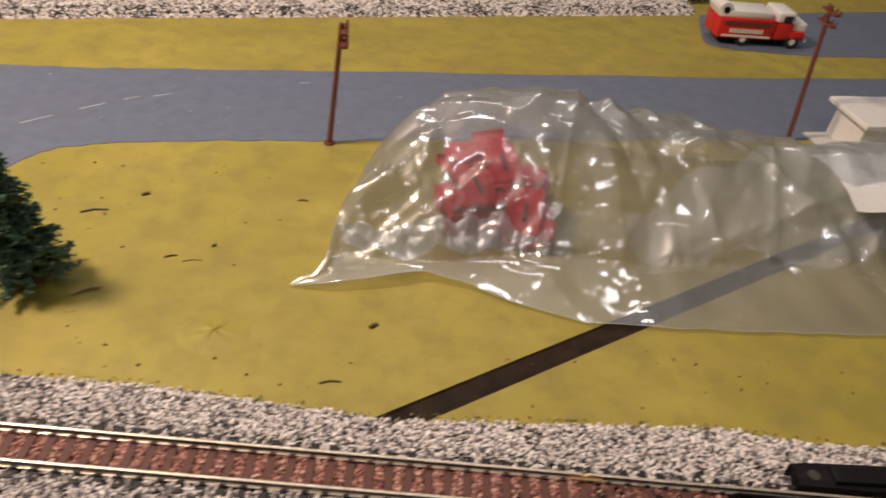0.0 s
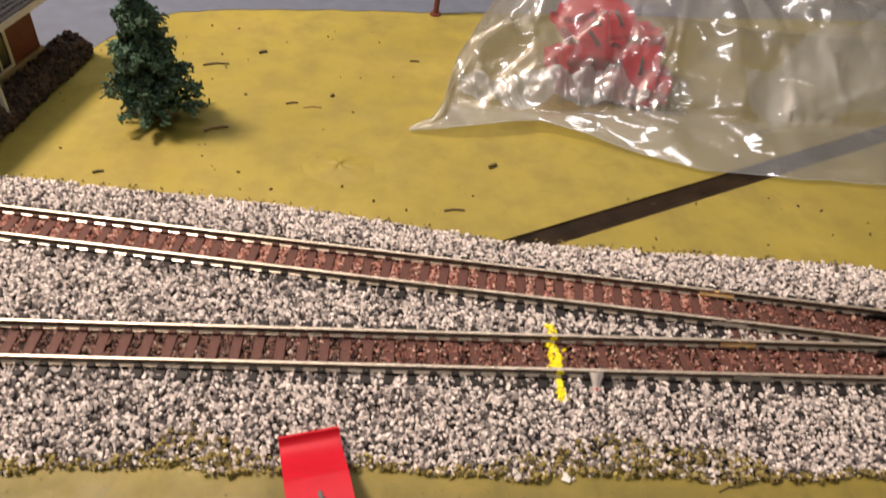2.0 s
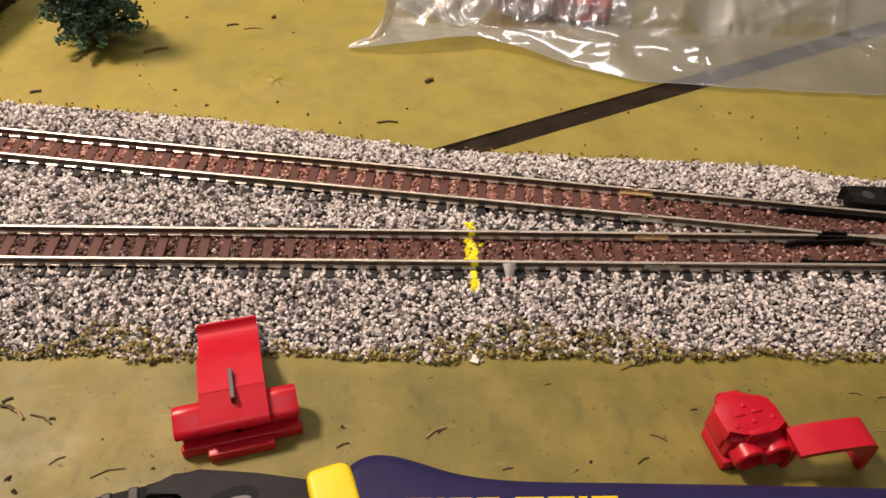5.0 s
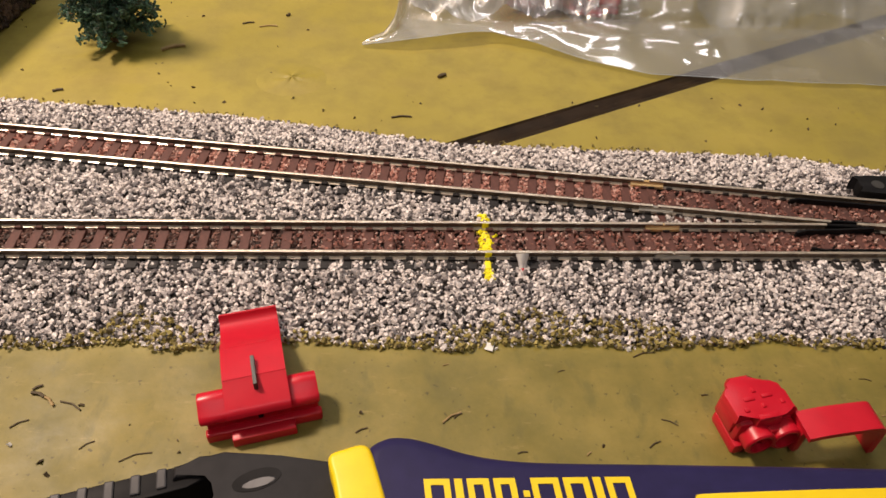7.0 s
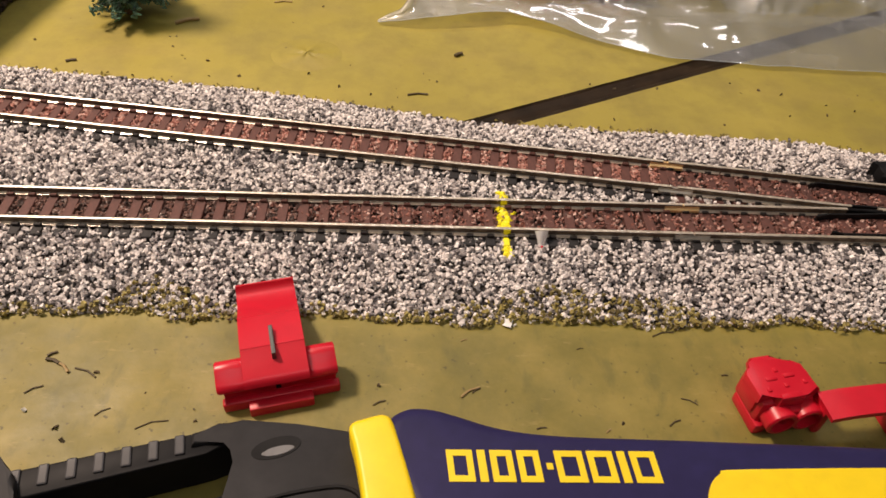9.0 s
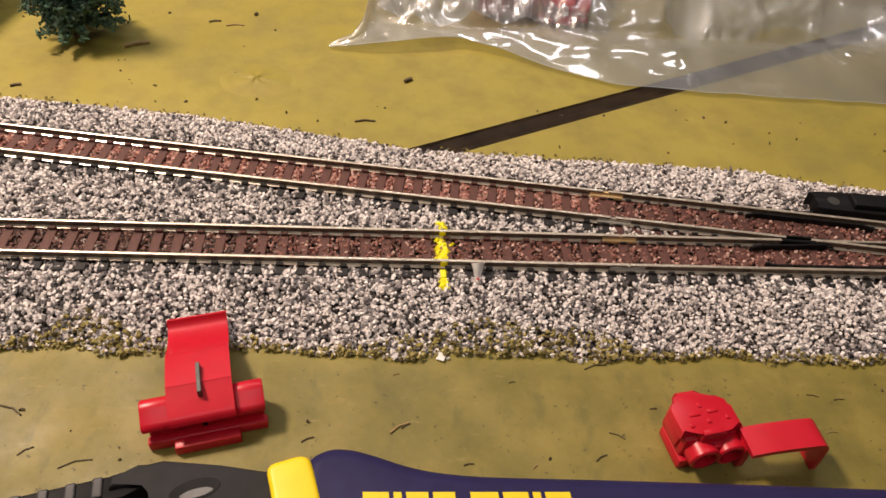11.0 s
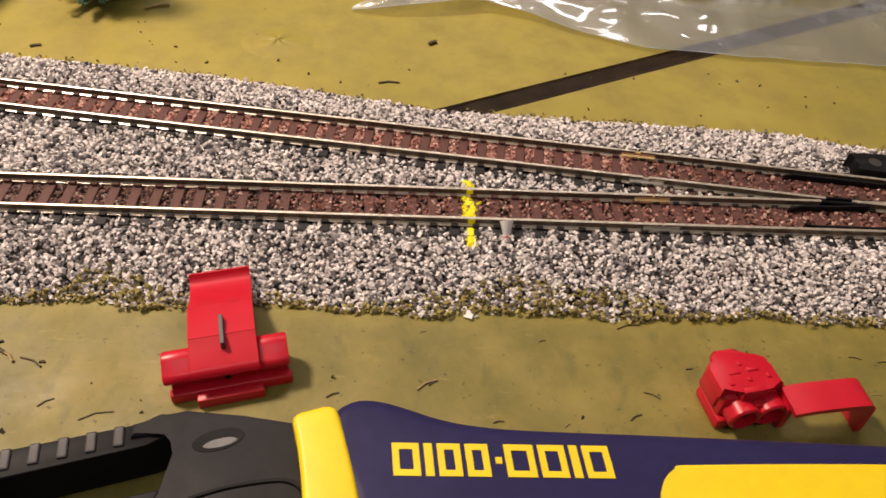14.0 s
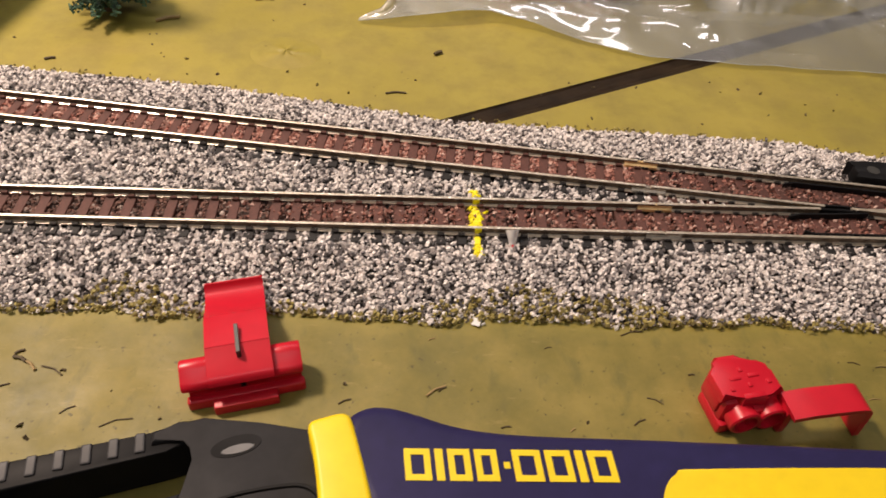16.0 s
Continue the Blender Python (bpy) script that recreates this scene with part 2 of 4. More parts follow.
def plastic_film(name, cloud, sheen_low, sheen_high):
    """Thin clear film: mostly see-through, a little milky, glossy on its crumpled facets. The bluish milk also stands
    in for room reflections.
    """
    k = Mat(name)
    t = k.t
    t.nodes.remove(k.b)
    clear, gloss, haze, milk = (t.nodes.new("ShaderNodeBsdf" + n) for n in ("Transparent", "Glossy", "Translucent", "Diffuse"))
    clear.inputs[0].default_value = (0.97, 0.97, 0.98, 1)
    gloss.inputs["Roughness"].default_value = 0.11
    # bluish white colour in place of the cool room's reflection
    haze.inputs[0].default_value = milk.inputs[0].default_value = (0.84, 0.92, 1.0, 1)
    warp = t.nodes.new("ShaderNodeTexNoise")
    warp.inputs["Scale"].default_value = 40
    k.link(k.co, warp.inputs["Vector"])
    bent = t.nodes.new("ShaderNodeVectorMath")
    bent.operation = "MULTIPLY_ADD"
    k.link(warp.outputs["Color"], bent.inputs[0])
    bent.inputs[1].default_value = (0.014, 0.014, 0.014)
    k.link(k.co, bent.inputs[2])
    cells = []
    for scale in (30, 80):
        v = t.nodes.new("ShaderNodeTexVoronoi")
        v.inputs["Scale"].default_value = scale
        k.link(bent.outputs[0], v.inputs["Vector"])
        cells.append(v.outputs["Distance"])
    bump = t.nodes.new("ShaderNodeBump")
    bump.inputs["Distance"].default_value = 0.0042
    bump.inputs["Strength"].default_value = 0.75
    ridges = []
    for scale in (17, 40):
        n = t.nodes.new("ShaderNodeTexNoise")
        n.inputs["Scale"].default_value, n.inputs["Detail"].default_value = scale, 1.0
        k.link(bent.outputs[0], n.inputs["Vector"])
        off = k.calc("ABSOLUTE", k.calc("SUBTRACT", n.outputs[0], 0.5))
        ridges.append(k.calc("POWER", k.calc("SUBTRACT", 1.0, k.calc("MULTIPLY", off, 2.0)), 9.0))
    height = k.calc("ADD", k.calc("MULTIPLY", k.mix(0.3, cells[0], cells[1]), 0.55), k.calc("MULTIPLY", k.mix(0.4, ridges[0], ridges[1]), 1.15))
    # crumpled in patches, taut between them
    height = k.calc("MULTIPLY", height, k.ramp(k.noise(20, 2), (0.44, (0.12,) * 3), (0.64, (1,) * 3)))
    k.link(height, bump.inputs["Height"])
    lw = t.nodes.new("ShaderNodeLayerWeight")
    lw.inputs["Blend"].default_value = 0.5
    k.link(bump.outputs[0], gloss.inputs["Normal"])
    sheen = t.nodes.new("ShaderNodeMapRange")
    sheen.inputs["From Min"].default_value, sheen.inputs["From Max"].default_value = 0.3, 1.0
    sheen.inputs["To Min"].default_value, sheen.inputs["To Max"].default_value = sheen_low, sheen_high
    k.link(lw.outputs["Facing"], sheen.inputs["Value"])
    broad = t.nodes.new("ShaderNodeBsdfGlossy")
    broad.inputs["Roughness"].default_value = 0.42
    lobes = t.nodes.new("ShaderNodeMixShader")
    lobes.inputs[0].default_value = 0.35
    k.link(gloss.outputs[0], lobes.inputs[1])
    k.link(broad.outputs[0], lobes.inputs[2])
    m0, m1, m2 = (t.nodes.new("ShaderNodeMixShader") for _ in range(3))
    m0.inputs[0].default_value = 0.5
    k.link(haze.outputs[0], m0.inputs[1])
    k.link(milk.outputs[0], m0.inputs[2])
    m1.inputs[0].default_value = cloud
    k.link(clear.outputs[0], m1.inputs[1])
    k.link(m0.outputs[0], m1.inputs[2])
    k.link(sheen.outputs[0], m2.inputs[0])
    k.link(m1.outputs[0], m2.inputs[1])
    k.link(lobes.outputs[0], m2.inputs[2])
    k.link(m2.outputs[0], t.nodes["Material Output"].inputs[0])
    return k.m


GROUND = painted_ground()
ASPHALT = plain("grey_road_paint", (0.135, 0.160, 0.220), 0.55, vary=0.12, scale=160, bump=0.0001)
GREY_STONE = stones("grey_white_ballast", (0.0, (0.035, 0.033, 0.036)), (0.18, (0.22, 0.205, 0.21)), (0.36, (0.63, 0.58, 0.565)), (0.58, (0.93, 0.865, 0.835)), (1.0, (0.99, 0.95, 0.925)))
# bed colour taken near black to paint shade into the gaps between stones
BED = plain("ballast_bed", (0.035, 0.030, 0.028), 0.9, vary=0.4, scale=900)
RED_STONE = stones("rust_red_ballast", (0.0, (0.06, 0.025, 0.02)), (0.35, (0.22, 0.082, 0.062)), (0.72, (0.37, 0.155, 0.118)), (1.0, (0.70, 0.48, 0.41)))
SALMON_STONE = stones("salmon_ballast", (0.0, (0.12, 0.05, 0.04)), (0.3, (0.38, 0.155, 0.12)), (0.7, (0.58, 0.28, 0.22)), (1.0, (0.82, 0.58, 0.50)))
DARK_STONE = stones("soot_brown_ballast", (0.0, (0.03, 0.018, 0.015)), (0.5, (0.14, 0.065, 0.05)), (0.85, (0.26, 0.13, 0.10)), (1.0, (0.6, 0.5, 0.45)))
FOAM = stones("olive_ground_foam", (0.0, (0.09, 0.07, 0.02)), (0.5, (0.30, 0.245, 0.06)), (1.0, (0.50, 0.43, 0.15)), rough=0.95)
TIE_RUST = plain("rust_sprayed_tie", (0.105, 0.042, 0.033), 0.7, vary=0.35, scale=700)
TIE_BLACK = plain("black_tie_plastic", (0.014, 0.012, 0.012), 0.6, vary=0.3, scale=500)
RAIL = plain("nickel_silver_rail", (0.80, 0.72, 0.60), 0.34, 0.7, vary=0.2, scale=400, bump=0.00002)
WEB = plain("tarnished_rail_web", (0.17, 0.125, 0.085), 0.5, 0.35, vary=0.3, scale=500)
RIB = plain("grey_grip_rib", (0.048, 0.048, 0.052), 0.5, spec=0.3)
BRASS = plain("brass_joiner", (0.75, 0.52, 0.24), 0.38, 0.5, vary=0.2, scale=400)
SOLDER = plain("solder", (0.96, 0.96, 0.95), 0.2, 0.25, vary=0.15, scale=500)
RED = plain("red_connector_plastic", (0.55, 0.009, 0.026), 0.36, spec=0.4, vary=0.06, scale=300, bump=0.00002)
PIN = plain("dull_grey_pin", (0.14, 0.14, 0.145), 0.5)
GUNMETAL = plain("dark_tinned_blade", (0.10, 0.10, 0.095), 0.45, 0.6)
YELLOW = plain("yellow_grip_rubber", (0.86, 0.64, 0.006), 0.5, vary=0.05, scale=300, bump=0.00002)
NAVY = plain("navy_grip_rubber", (0.021, 0.018, 0.075), 0.52, spec=0.18, vary=0.12, scale=300, bump=0.00003)
HEAD = plain("dark_grey_tool_plastic", (0.024, 0.0238, 0.026), 0.6, spec=0.18, vary=0.15, scale=400, bump=0.00003)
BLACK = plain("black_plastic", (0.008, 0.008, 0.009), 0.58, spec=0.15, vary=0.2)
JOINER = plain("dull_joiner", (0.42, 0.39, 0.33), 0.35, 0.6, vary=0.2, scale=400)
PAINT_YELLOW = plain("yellow_marker_paint", (0.93, 0.84, 0.015), 0.45, vary=0.1)
DITCH = plain("dark_ditch_paint", (0.028, 0.018, 0.010), 0.42, vary=0.5, scale=120, bump=0.0002, spec=0.12)
NEEDLES = stones("green_needles", (0.0, (0.022, 0.055, 0.038)), (0.5, (0.058, 0.155, 0.095)), (1.0, (0.13, 0.27, 0.17)), rough=0.8)
BARK = plain("brown_bark", (0.12, 0.07, 0.04), 0.85, vary=0.3)
HEDGE = stones("brown_hedge_foam", (0.0, (0.02, 0.012, 0.008)), (0.6, (0.075, 0.045, 0.028)), (1.0, (0.16, 0.10, 0.06)), rough=0.95)
POLE = plain("reddish_brown_pole", (0.15, 0.042, 0.026), 0.5, vary=0.15)
WHITE = plain("white_plastic", (0.74, 0.73, 0.70), 0.45, vary=0.04)
BRICK_RED = plain("brick_red_wall", (0.17, 0.035, 0.025), 0.6, vary=0.2)
CREAM = plain("cream_base", (0.62, 0.50, 0.25), 0.6, vary=0.08)
ROOF = plain("dark_grey_roof", (0.019, 0.020, 0.024), 0.55, vary=0.15)
TRUCK_RED = plain("fire_red_paint", (0.60, 0.02, 0.02), 0.25, vary=0.04)
TYRE = plain("tyre_black", (0.015, 0.015, 0.015), 0.6)
GLASS_DARK = plain("dark_window", (0.02, 0.02, 0.025), 0.08, vary=0.1)
CHALK = plain("worn_chalk", (0.36, 0.38, 0.42), 0.8, vary=0.3, scale=900)
CONCRETE = plain("pale_concrete", (0.55, 0.53, 0.50), 0.7, vary=0.1)
WALL = plain("room_wall_paint", (0.62, 0.63, 0.64), 0.8, vary=0.04, scale=8)
WOOD = plain("room_floor", (0.25, 0.18, 0.12), 0.6, vary=0.2, scale=12)
DEBRIS = plain("dark_debris", (0.10, 0.072, 0.034), 0.7, vary=0.4)
STRAW = plain("pale_straw", (0.40, 0.28, 0.12), 0.7, vary=0.3)
FILM = plastic_film("clear_plastic_film", 0.20, 0.23, 0.68)
# extra milk whitens this film in place of lamp highlights
FILM_GLINT = plastic_film("glint_whitened_film", 0.42, 0.36, 0.7)
FILM_UNDER = plastic_film("flat_plastic_film", 0.04, 0.05, 0.3)
FILM_FOLD = plastic_film("doubled_plastic_film", 0.20, 0.14, 0.5)
FILM_EDGE = plastic_film("folded_film_edge", 0.5, 0.15, 0.5)

# ---- the room ----
def room_slab(name, x0, x1, y0, y1, z0, z1, m, label, cat):
    bm = bmesh.new()
    box(bm, x0, x1, y0, y1, z0, z1)
    return tagged(part(name, bm, m), label, cat, kind="structure")


room_slab("floor", -260, 260, -260, 260, -104, -100, WOOD, "plain brown floor of the room", "floor")
room_slab("ceiling", -260, 260, -260, 260, 140, 144, WALL, "plain pale ceiling of the room", "ceiling")
room_slab("wall_north", -260, 260, 260, 264, -100, 140, WALL, "plain pale painted room wall", "wall")
room_slab("wall_south", -260, 260, -264, -260, -100, 140, WALL, "plain pale painted room wall", "wall")
room_slab("wall_west", -264, -260, -264, 264, -100, 140, WALL, "plain pale painted room wall", "wall")
room_slab("wall_east", 260, 264, -264, 264, -100, 140, WALL, "plain pale painted room wall", "wall")

# ---- the layout board: one sheet with a ditch cut into it ----
DITCH_L, DITCH_D = Vector((-2.2, 2.98, 0)), Vector((18.75, 9.2, 0)).normalized()
DITCH_N = Vector((-DITCH_D.y, DITCH_D.x, 0))
DITCH_W = 0.76


def ditch(s, side, z=0.0):
    p = DITCH_L + DITCH_D * s + DITCH_N * side
    return (p.x, p.y, z)


bm = bmesh.new()
s_end = (90 - DITCH_L.x) / DITCH_D.x
corner = [bm.verts.new(p) for p in ((-90, -35, 0), (90, -35, 0), (90, 80, 0), (-90, 80, 0))]
lip = [bm.verts.new(p) for p in (ditch(0, 0), ditch(s_end, 0), ditch(s_end, DITCH_W), ditch(0, DITCH_W))]
bm.faces.new((corner[0], corner[1], lip[1], lip[0]))
bm.faces.new((lip[3], lip[2], corner[2], corner[3]))
bm.faces.new((corner[0], lip[0], lip[3], corner[3]))
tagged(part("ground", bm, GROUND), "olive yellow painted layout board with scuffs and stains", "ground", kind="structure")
bm = bmesh.new()
rows = []
for i in range(90):
    s = -0.02 + i * (s_end / 89)
    w = 0.03 * math.sin(i * 2.3)
    rows.append([bm.verts.new(ditch(s, k, z)) for k, z in ((-0.02, -0.001), (0.10 + w, -0.05), (0.24, -0.08 + w * 0.5), (0.42, -0.075), (DITCH_W - 0.08 + w, -0.05), (DITCH_W + 0.02, -0.001))])
for a, b in zip(rows, rows[1:]):
    for k in range(5):
        bm.faces.new((a[k], b[k], b[k + 1], a[k + 1]))
tagged(part("ditch", bm, DITCH), "narrow dark ditch painted glossy black brown", "ditch", kind="structure")
bm = bmesh.new()
box(bm, -90, 90, -35, 80, -4.0, -0.4)
tagged(part("layout_table", bm, WOOD), "wooden board table under the model layout", "table", kind="structure")


def flat_sheet(name, outline, z, m, label, cat):
    bm = bmesh.new()
    bm.faces.new([bm.verts.new((x, y, z)) for x, y in outline])
    bmesh.ops.triangulate(bm, faces=bm.faces)
    return tagged(part(name, bm, m), label, cat, kind="structure")


rng = random.Random(4)


def wavy(pts, amount=0.07, step=6):
    return [(x, y + rng.uniform(-amount, amount)) for x, y in smooth_line(pts, step)]


road_front = wavy([(-60, 2), (-30, 8.5), (-17.5, 12.6), (-15.2, 14.0), (-14.4, 15.4), (-13.2, 17.3), (-11.5, 18.0), (-9.0, 18.45), (-5.4, 18.85), (-2.4, 19.0), (0.5, 19.35), (10, 20.1), (20, 21.0), (60, 24.5)])
road_back = wavy([(60, 31.2), (29.3, 28.6), (17.8, 27.5), (3.6, 26.3), (-6.1, 25.4), (-9.9, 25.1), (-13.5, 24.7), (-17.1, 24.6), (-30, 24.0), (-60, 23)])
flat_sheet("road", road_front + road_back, 0.02, ASPHALT, "grey painted model road with rough edges", "road")
flat_sheet("road", wavy([(21.1, 37.1), (20.2, 34.5), (19.8, 32.2), (22.5, 31.5), (26.6, 31.4), (31.3, 31.8), (60, 34)]) + [(60, 45), (30, 39)], 0.02, ASPHALT, "grey painted parking area beside the far track", "parking area")

# ---- ballast ----
def track_div(x):
    """Middle of the branch track."""
    return 3.75 - 0.125 * (x + 12.5)


def ballast_back(x):
    pts = [(-40, 9.4), (-13.8, 6.35), (-10.5, 6.0), (-7.2, 5.65), (-4, 5.1), (-1.4, 4.55), (-0.3, 4.35), (2.4, 4.25), (5.6, 4.1), (8.9, 3.95), (11.3, 3.4), (16, 2.9), (40, 2.6)]
    return float(np.interp(x, [p[0] for p in pts], [p[1] for p in pts]))


def ballast_front(x):
    return -2.62 + 0.07 * math.sin(x * 1.3) + 0.05 * math.sin(x * 3.1 + 1)


def bed_height(x, y):
    f, b = y - ballast_front(x), ballast_back(x) - y
    h = min(1.0, max(0.0, f) / 1.5, max(0.0, b) / 1.3)
    h = 0.40 * h ** 0.8
    h += 0.05 * noise.noise((x * 0.8, y * 0.8, 3)) * min(1, h * 4)
    for c in (0.0, track_div(x)):
        d = abs(y - c)
        if d < 1.2:
            h = min(h, 0.36 if d < 0.54 else 0.40 + 0.16 * (d - 0.54))
    return max(h, 0.0)


X0, X1 = -19.0, 15.0
bm = bmesh.new()
nx, ny = 220, 56
cols = []
for i in range(nx + 1):
    x = X0 + (X1 - X0) * i / nx
    f, b = ballast_front(x) + 0.05, ballast_back(x) - 0.05
    cols.append([bm.verts.new((x, y, max(0.004, bed_height(x, y) - 0.02))) for y in [f + (b - f) * j / ny for j in range(ny + 1)]])
for a, b in zip(cols, cols[1:]):
    for j in range(ny):
        bm.faces.new((a[j], b[j], b[j + 1], a[j + 1]))
ballast = thing("ballast_bed", "bed of loose grey white model ballast under the tracks", "ballast", kind="stuff")
part("roadbed", bm, BED, ballast, smooth=True)

npr = np.random.default_rng(7)
TIE_STEP = 0.482
DIV_ANGLE = math.degrees(math.atan(-0.125))
JOINT_X = 4.4


def scatter(count, test, lo=0.09, hi=0.15, lift=0.0, xr=(X0, X1), yr=(-3.0, 8.0)):
    out, sz = [], []
    while len(out) < count:
        x, y = npr.uniform(*xr), npr.uniform(*yr)
        if not test(x, y):
            continue
        s = npr.uniform(lo, hi) / 2
        out.append((x, y, bed_height(x, y) + s * npr.uniform(-0.8, 1.8) + lift))
        sz.append(s)
    return np.array(out), np.array(sz)


def in_tracks(x, y, half=0.56):
    return abs(y) < half or abs(y - track_div(x)) < half


def on_ballast(x, y):
    return ballast_front(x) - 0.12 * npr.random() < y < ballast_back(x) + 0.1 * npr.random() and not in_tracks(x, y)


c, s = scatter(56000, on_ballast, 0.056, 0.108, lift=0.0)
grains("grey_ballast", c, s, GREY_STONE, ballast, seed=2, rough=0.36)


def on_tie(x, y, step, slant=0.0):
    return abs((x + slant + 24.9 + step / 2) % step - step / 2) < 0.125


def branch_gap(x, y):
    """Between the ties of the diverging track."""
    d = y - track_div(x)
    return abs(d) < 0.45 and x < JOINT_X and not on_tie(x, y, TIE_STEP * 0.992, d * math.tan(radians(DIV_ANGLE)))


def main_gap(x, y):
    """Between the swept ties of the near track."""
    return abs(y) < 0.45 and x < -4.6 + npr.normal(0, 0.7) and not on_tie(x, y, TIE_STEP)


c, s = scatter(6500, branch_gap, 0.05, 0.10, lift=0.045)
grains("rust_ballast", c, s, SALMON_STONE, ballast, seed=3, rough=0.42)
c, s = scatter(4200, main_gap, 0.05, 0.10, lift=0.03)
grains("rust_ballast", c, s, DARK_STONE, ballast, seed=4, rough=0.42)
c, s = scatter(6500, lambda x, y: (abs(y) < 0.47 and x > -4.6 + npr.normal(0, 1.0)) or (x > JOINT_X and abs(y - track_div(x)) < 0.47), 0.05, 0.10, lift=0.06)
grains("rust_ballast", c, s, RED_STONE, ballast, seed=13, rough=0.42)

# olive turf at the front edge, in drifts
def on_fringe(x, y):
    drift = 0.03 + 0.8 * max(0, noise.noise((x * 0.45, 0.3, 9))) + 0.9 * math.exp(-((x - 1.2) / 1.6) ** 2) + 0.9 * math.exp(-((x + 7.6) / 0.8) ** 2)
    d = y - ballast_front(x)
    return -0.14 < d < 0.75 * drift and npr.random() < math.exp(-abs(d) * 1.5)


c, s = scatter(1700, on_fringe, 0.05, 0.11, lift=0.055)
tagged(grains("turf", c, s, FOAM, seed=5, rough=0.4), "olive brown ground foam along the ballast edge", "turf", kind="stuff")
c, s = scatter(500, lambda x, y: abs(y - ballast_back(x) - 0.08) < 0.18, 0.04, 0.10)
tagged(grains("turf", c, s * 0.8, FOAM, seed=6, rough=0.4), "olive brown crumbs along the back edge of the ballast", "crumbs", kind="stuff")

# ---- tracks ----
RAIL_PROFILE = [(-0.082, 0.0), (0.082, 0.0), (0.082, 0.022), (0.018, 0.047), (0.016, 0.07), (0.016, 0.135), (0.040, 0.152), (0.043, 0.175), (0.038, 0.194), (0.024, 0.204),
                (0.0, 0.207), (-0.024, 0.204), (-0.038, 0.194), (-0.043, 0.175), (-0.040, 0.152), (-0.016, 0.135), (-0.016, 0.07), (-0.018, 0.047), (-0.082, 0.022)]
RAIL_Z = 0.5


def rail(parent, pts, profile=RAIL_PROFILE, m=None, name="rail", label=""):
    bm = bmesh.new()
    sweep(bm, [(x, y, RAIL_Z) for x, y in pts], profile)
    if m is None:
        bm.faces.ensure_lookup_table()
        for f in bm.faces:
            z = f.calc_center_median().z - RAIL_Z
            f.material_index = 1 if 0.05 < z < 0.192 and len(f.verts) == 4 else 0
    return part(name, bm, m or [RAIL, WEB], parent, label, smooth=m is None)


def cut_tie_mesh():
    """Ends and middle apart, so that the paint breaks at the rails."""
    bm = bmesh.new()
    w = 0.115
    for lo, hi, k in ((-0.86, -0.5, 1), (-0.497, 0.497, 0), (0.5, 0.86, 1)):
        before = set(bm.faces)
        box(bm, -w, w, lo, hi, 0.30, 0.497 if k else 0.494, bevel=0.014, seg=1)
        for f in set(bm.faces) - before:
            f.material_index = k
    for r in (-0.495, 0.495):
        for k in (-0.088, 0.088):
            before = set(bm.faces)
            box(bm, -0.08, 0.08, r + k - 0.045, r + k + 0.045, 0.485, 0.57, bevel=0.012, seg=1)
            for f in set(bm.faces) - before:
                f.material_index = 0 if abs(r + k) < 0.495 else 1
    for v in bm.verts:
        v.co *= CM
    mesh = bpy.data.meshes.new("tie")
    bm.to_mesh(mesh)
    bm.free()
    mesh.materials.append(TIE_RUST)
    mesh.materials.append(TIE_BLACK)
    return mesh


TIE = cut_tie_mesh()


def lay_ties(parent, mesh, xs, mid, angle):
    for x in xs:
        ob = new("tie", mesh)
        ob.parent = parent
        ob.matrix_basis = at_cm(x, mid(x), rng.uniform(-0.008, 0.008), 0, 0, angle + rng.uniform(-0.8, 0.8))


main_track = thing("railway_track", "straight model railway track with weathered rails and rust brown ties", "railway track", group="tracks")
for side in (-0.495, 0.495):
    rail(main_track, [(-30, side), (JOINT_X, side)])
lay_ties(main_track, TIE, np.arange(-24.9, JOINT_X, TIE_STEP), lambda x: 0.0, 0)

branch = thing("railway_track", "branch model railway track joining at a slight angle", "railway track", group="tracks")
off = 0.495 / math.cos(math.atan(0.125))
for side in (-off, off):
    rail(branch, [(-30, track_div(-30) + side), (JOINT_X - 0.1, track_div(JOINT_X - 0.1) + side)])
lay_ties(branch, TIE, np.arange(-24.9, JOINT_X - 0.1, TIE_STEP * 0.992), track_div, DIV_ANGLE)

# turnout: both routes on long black ties
turnout = thing("turnout", "model railway turnout with black frog and guard rails", "turnout")
FROG_X = 8.5
near_div = lambda x: track_div(x) - off
far_div = lambda x: track_div(x) + off
rail(turnout, [(JOINT_X + 0.04, -0.495), (26, -0.495)])
rail(turnout, [(JOINT_X + 0.04, far_div(JOINT_X))] + [(x, max(far_div(x), 0.495 + 0.05)) for x in np.arange(5, 26, 0.5)])
rail(turnout, [(JOINT_X + 0.04, 0.495), (FROG_X, 0.495)])
rail(turnout, [(JOINT_X + 0.04, near_div(JOINT_X)), (FROG_X + 0.15, near_div(FROG_X + 0.15))])
rail(turnout, [(FROG_X + 0.9, 0.495), (26, 0.495)], name="closure_rail")
rail(turnout, [(FROG_X + 0.8, near_div(FROG_X + 0.8)), (15.0, near_div(15.0))], name="closure_rail")
GUARD = [(-0.03, 0.0), (0.03, 0.0), (0.026, 0.15), (-0.026, 0.15)]
rail(turnout, [(7.85, -0.27), (8.1, -0.345), (10.8, -0.345), (11.1, -0.27)], GUARD, BLACK, "guard_rail", "black plastic guard rail")
rail(turnout, [(7.95, far_div(7.95) - 0.24), (8.2, far_div(8.2) - 0.15), (10.9, far_div(10.9) - 0.15), (11.2, far_div(11.2) - 0.24)], GUARD, BLACK, "guard_rail", "black plastic guard rail")
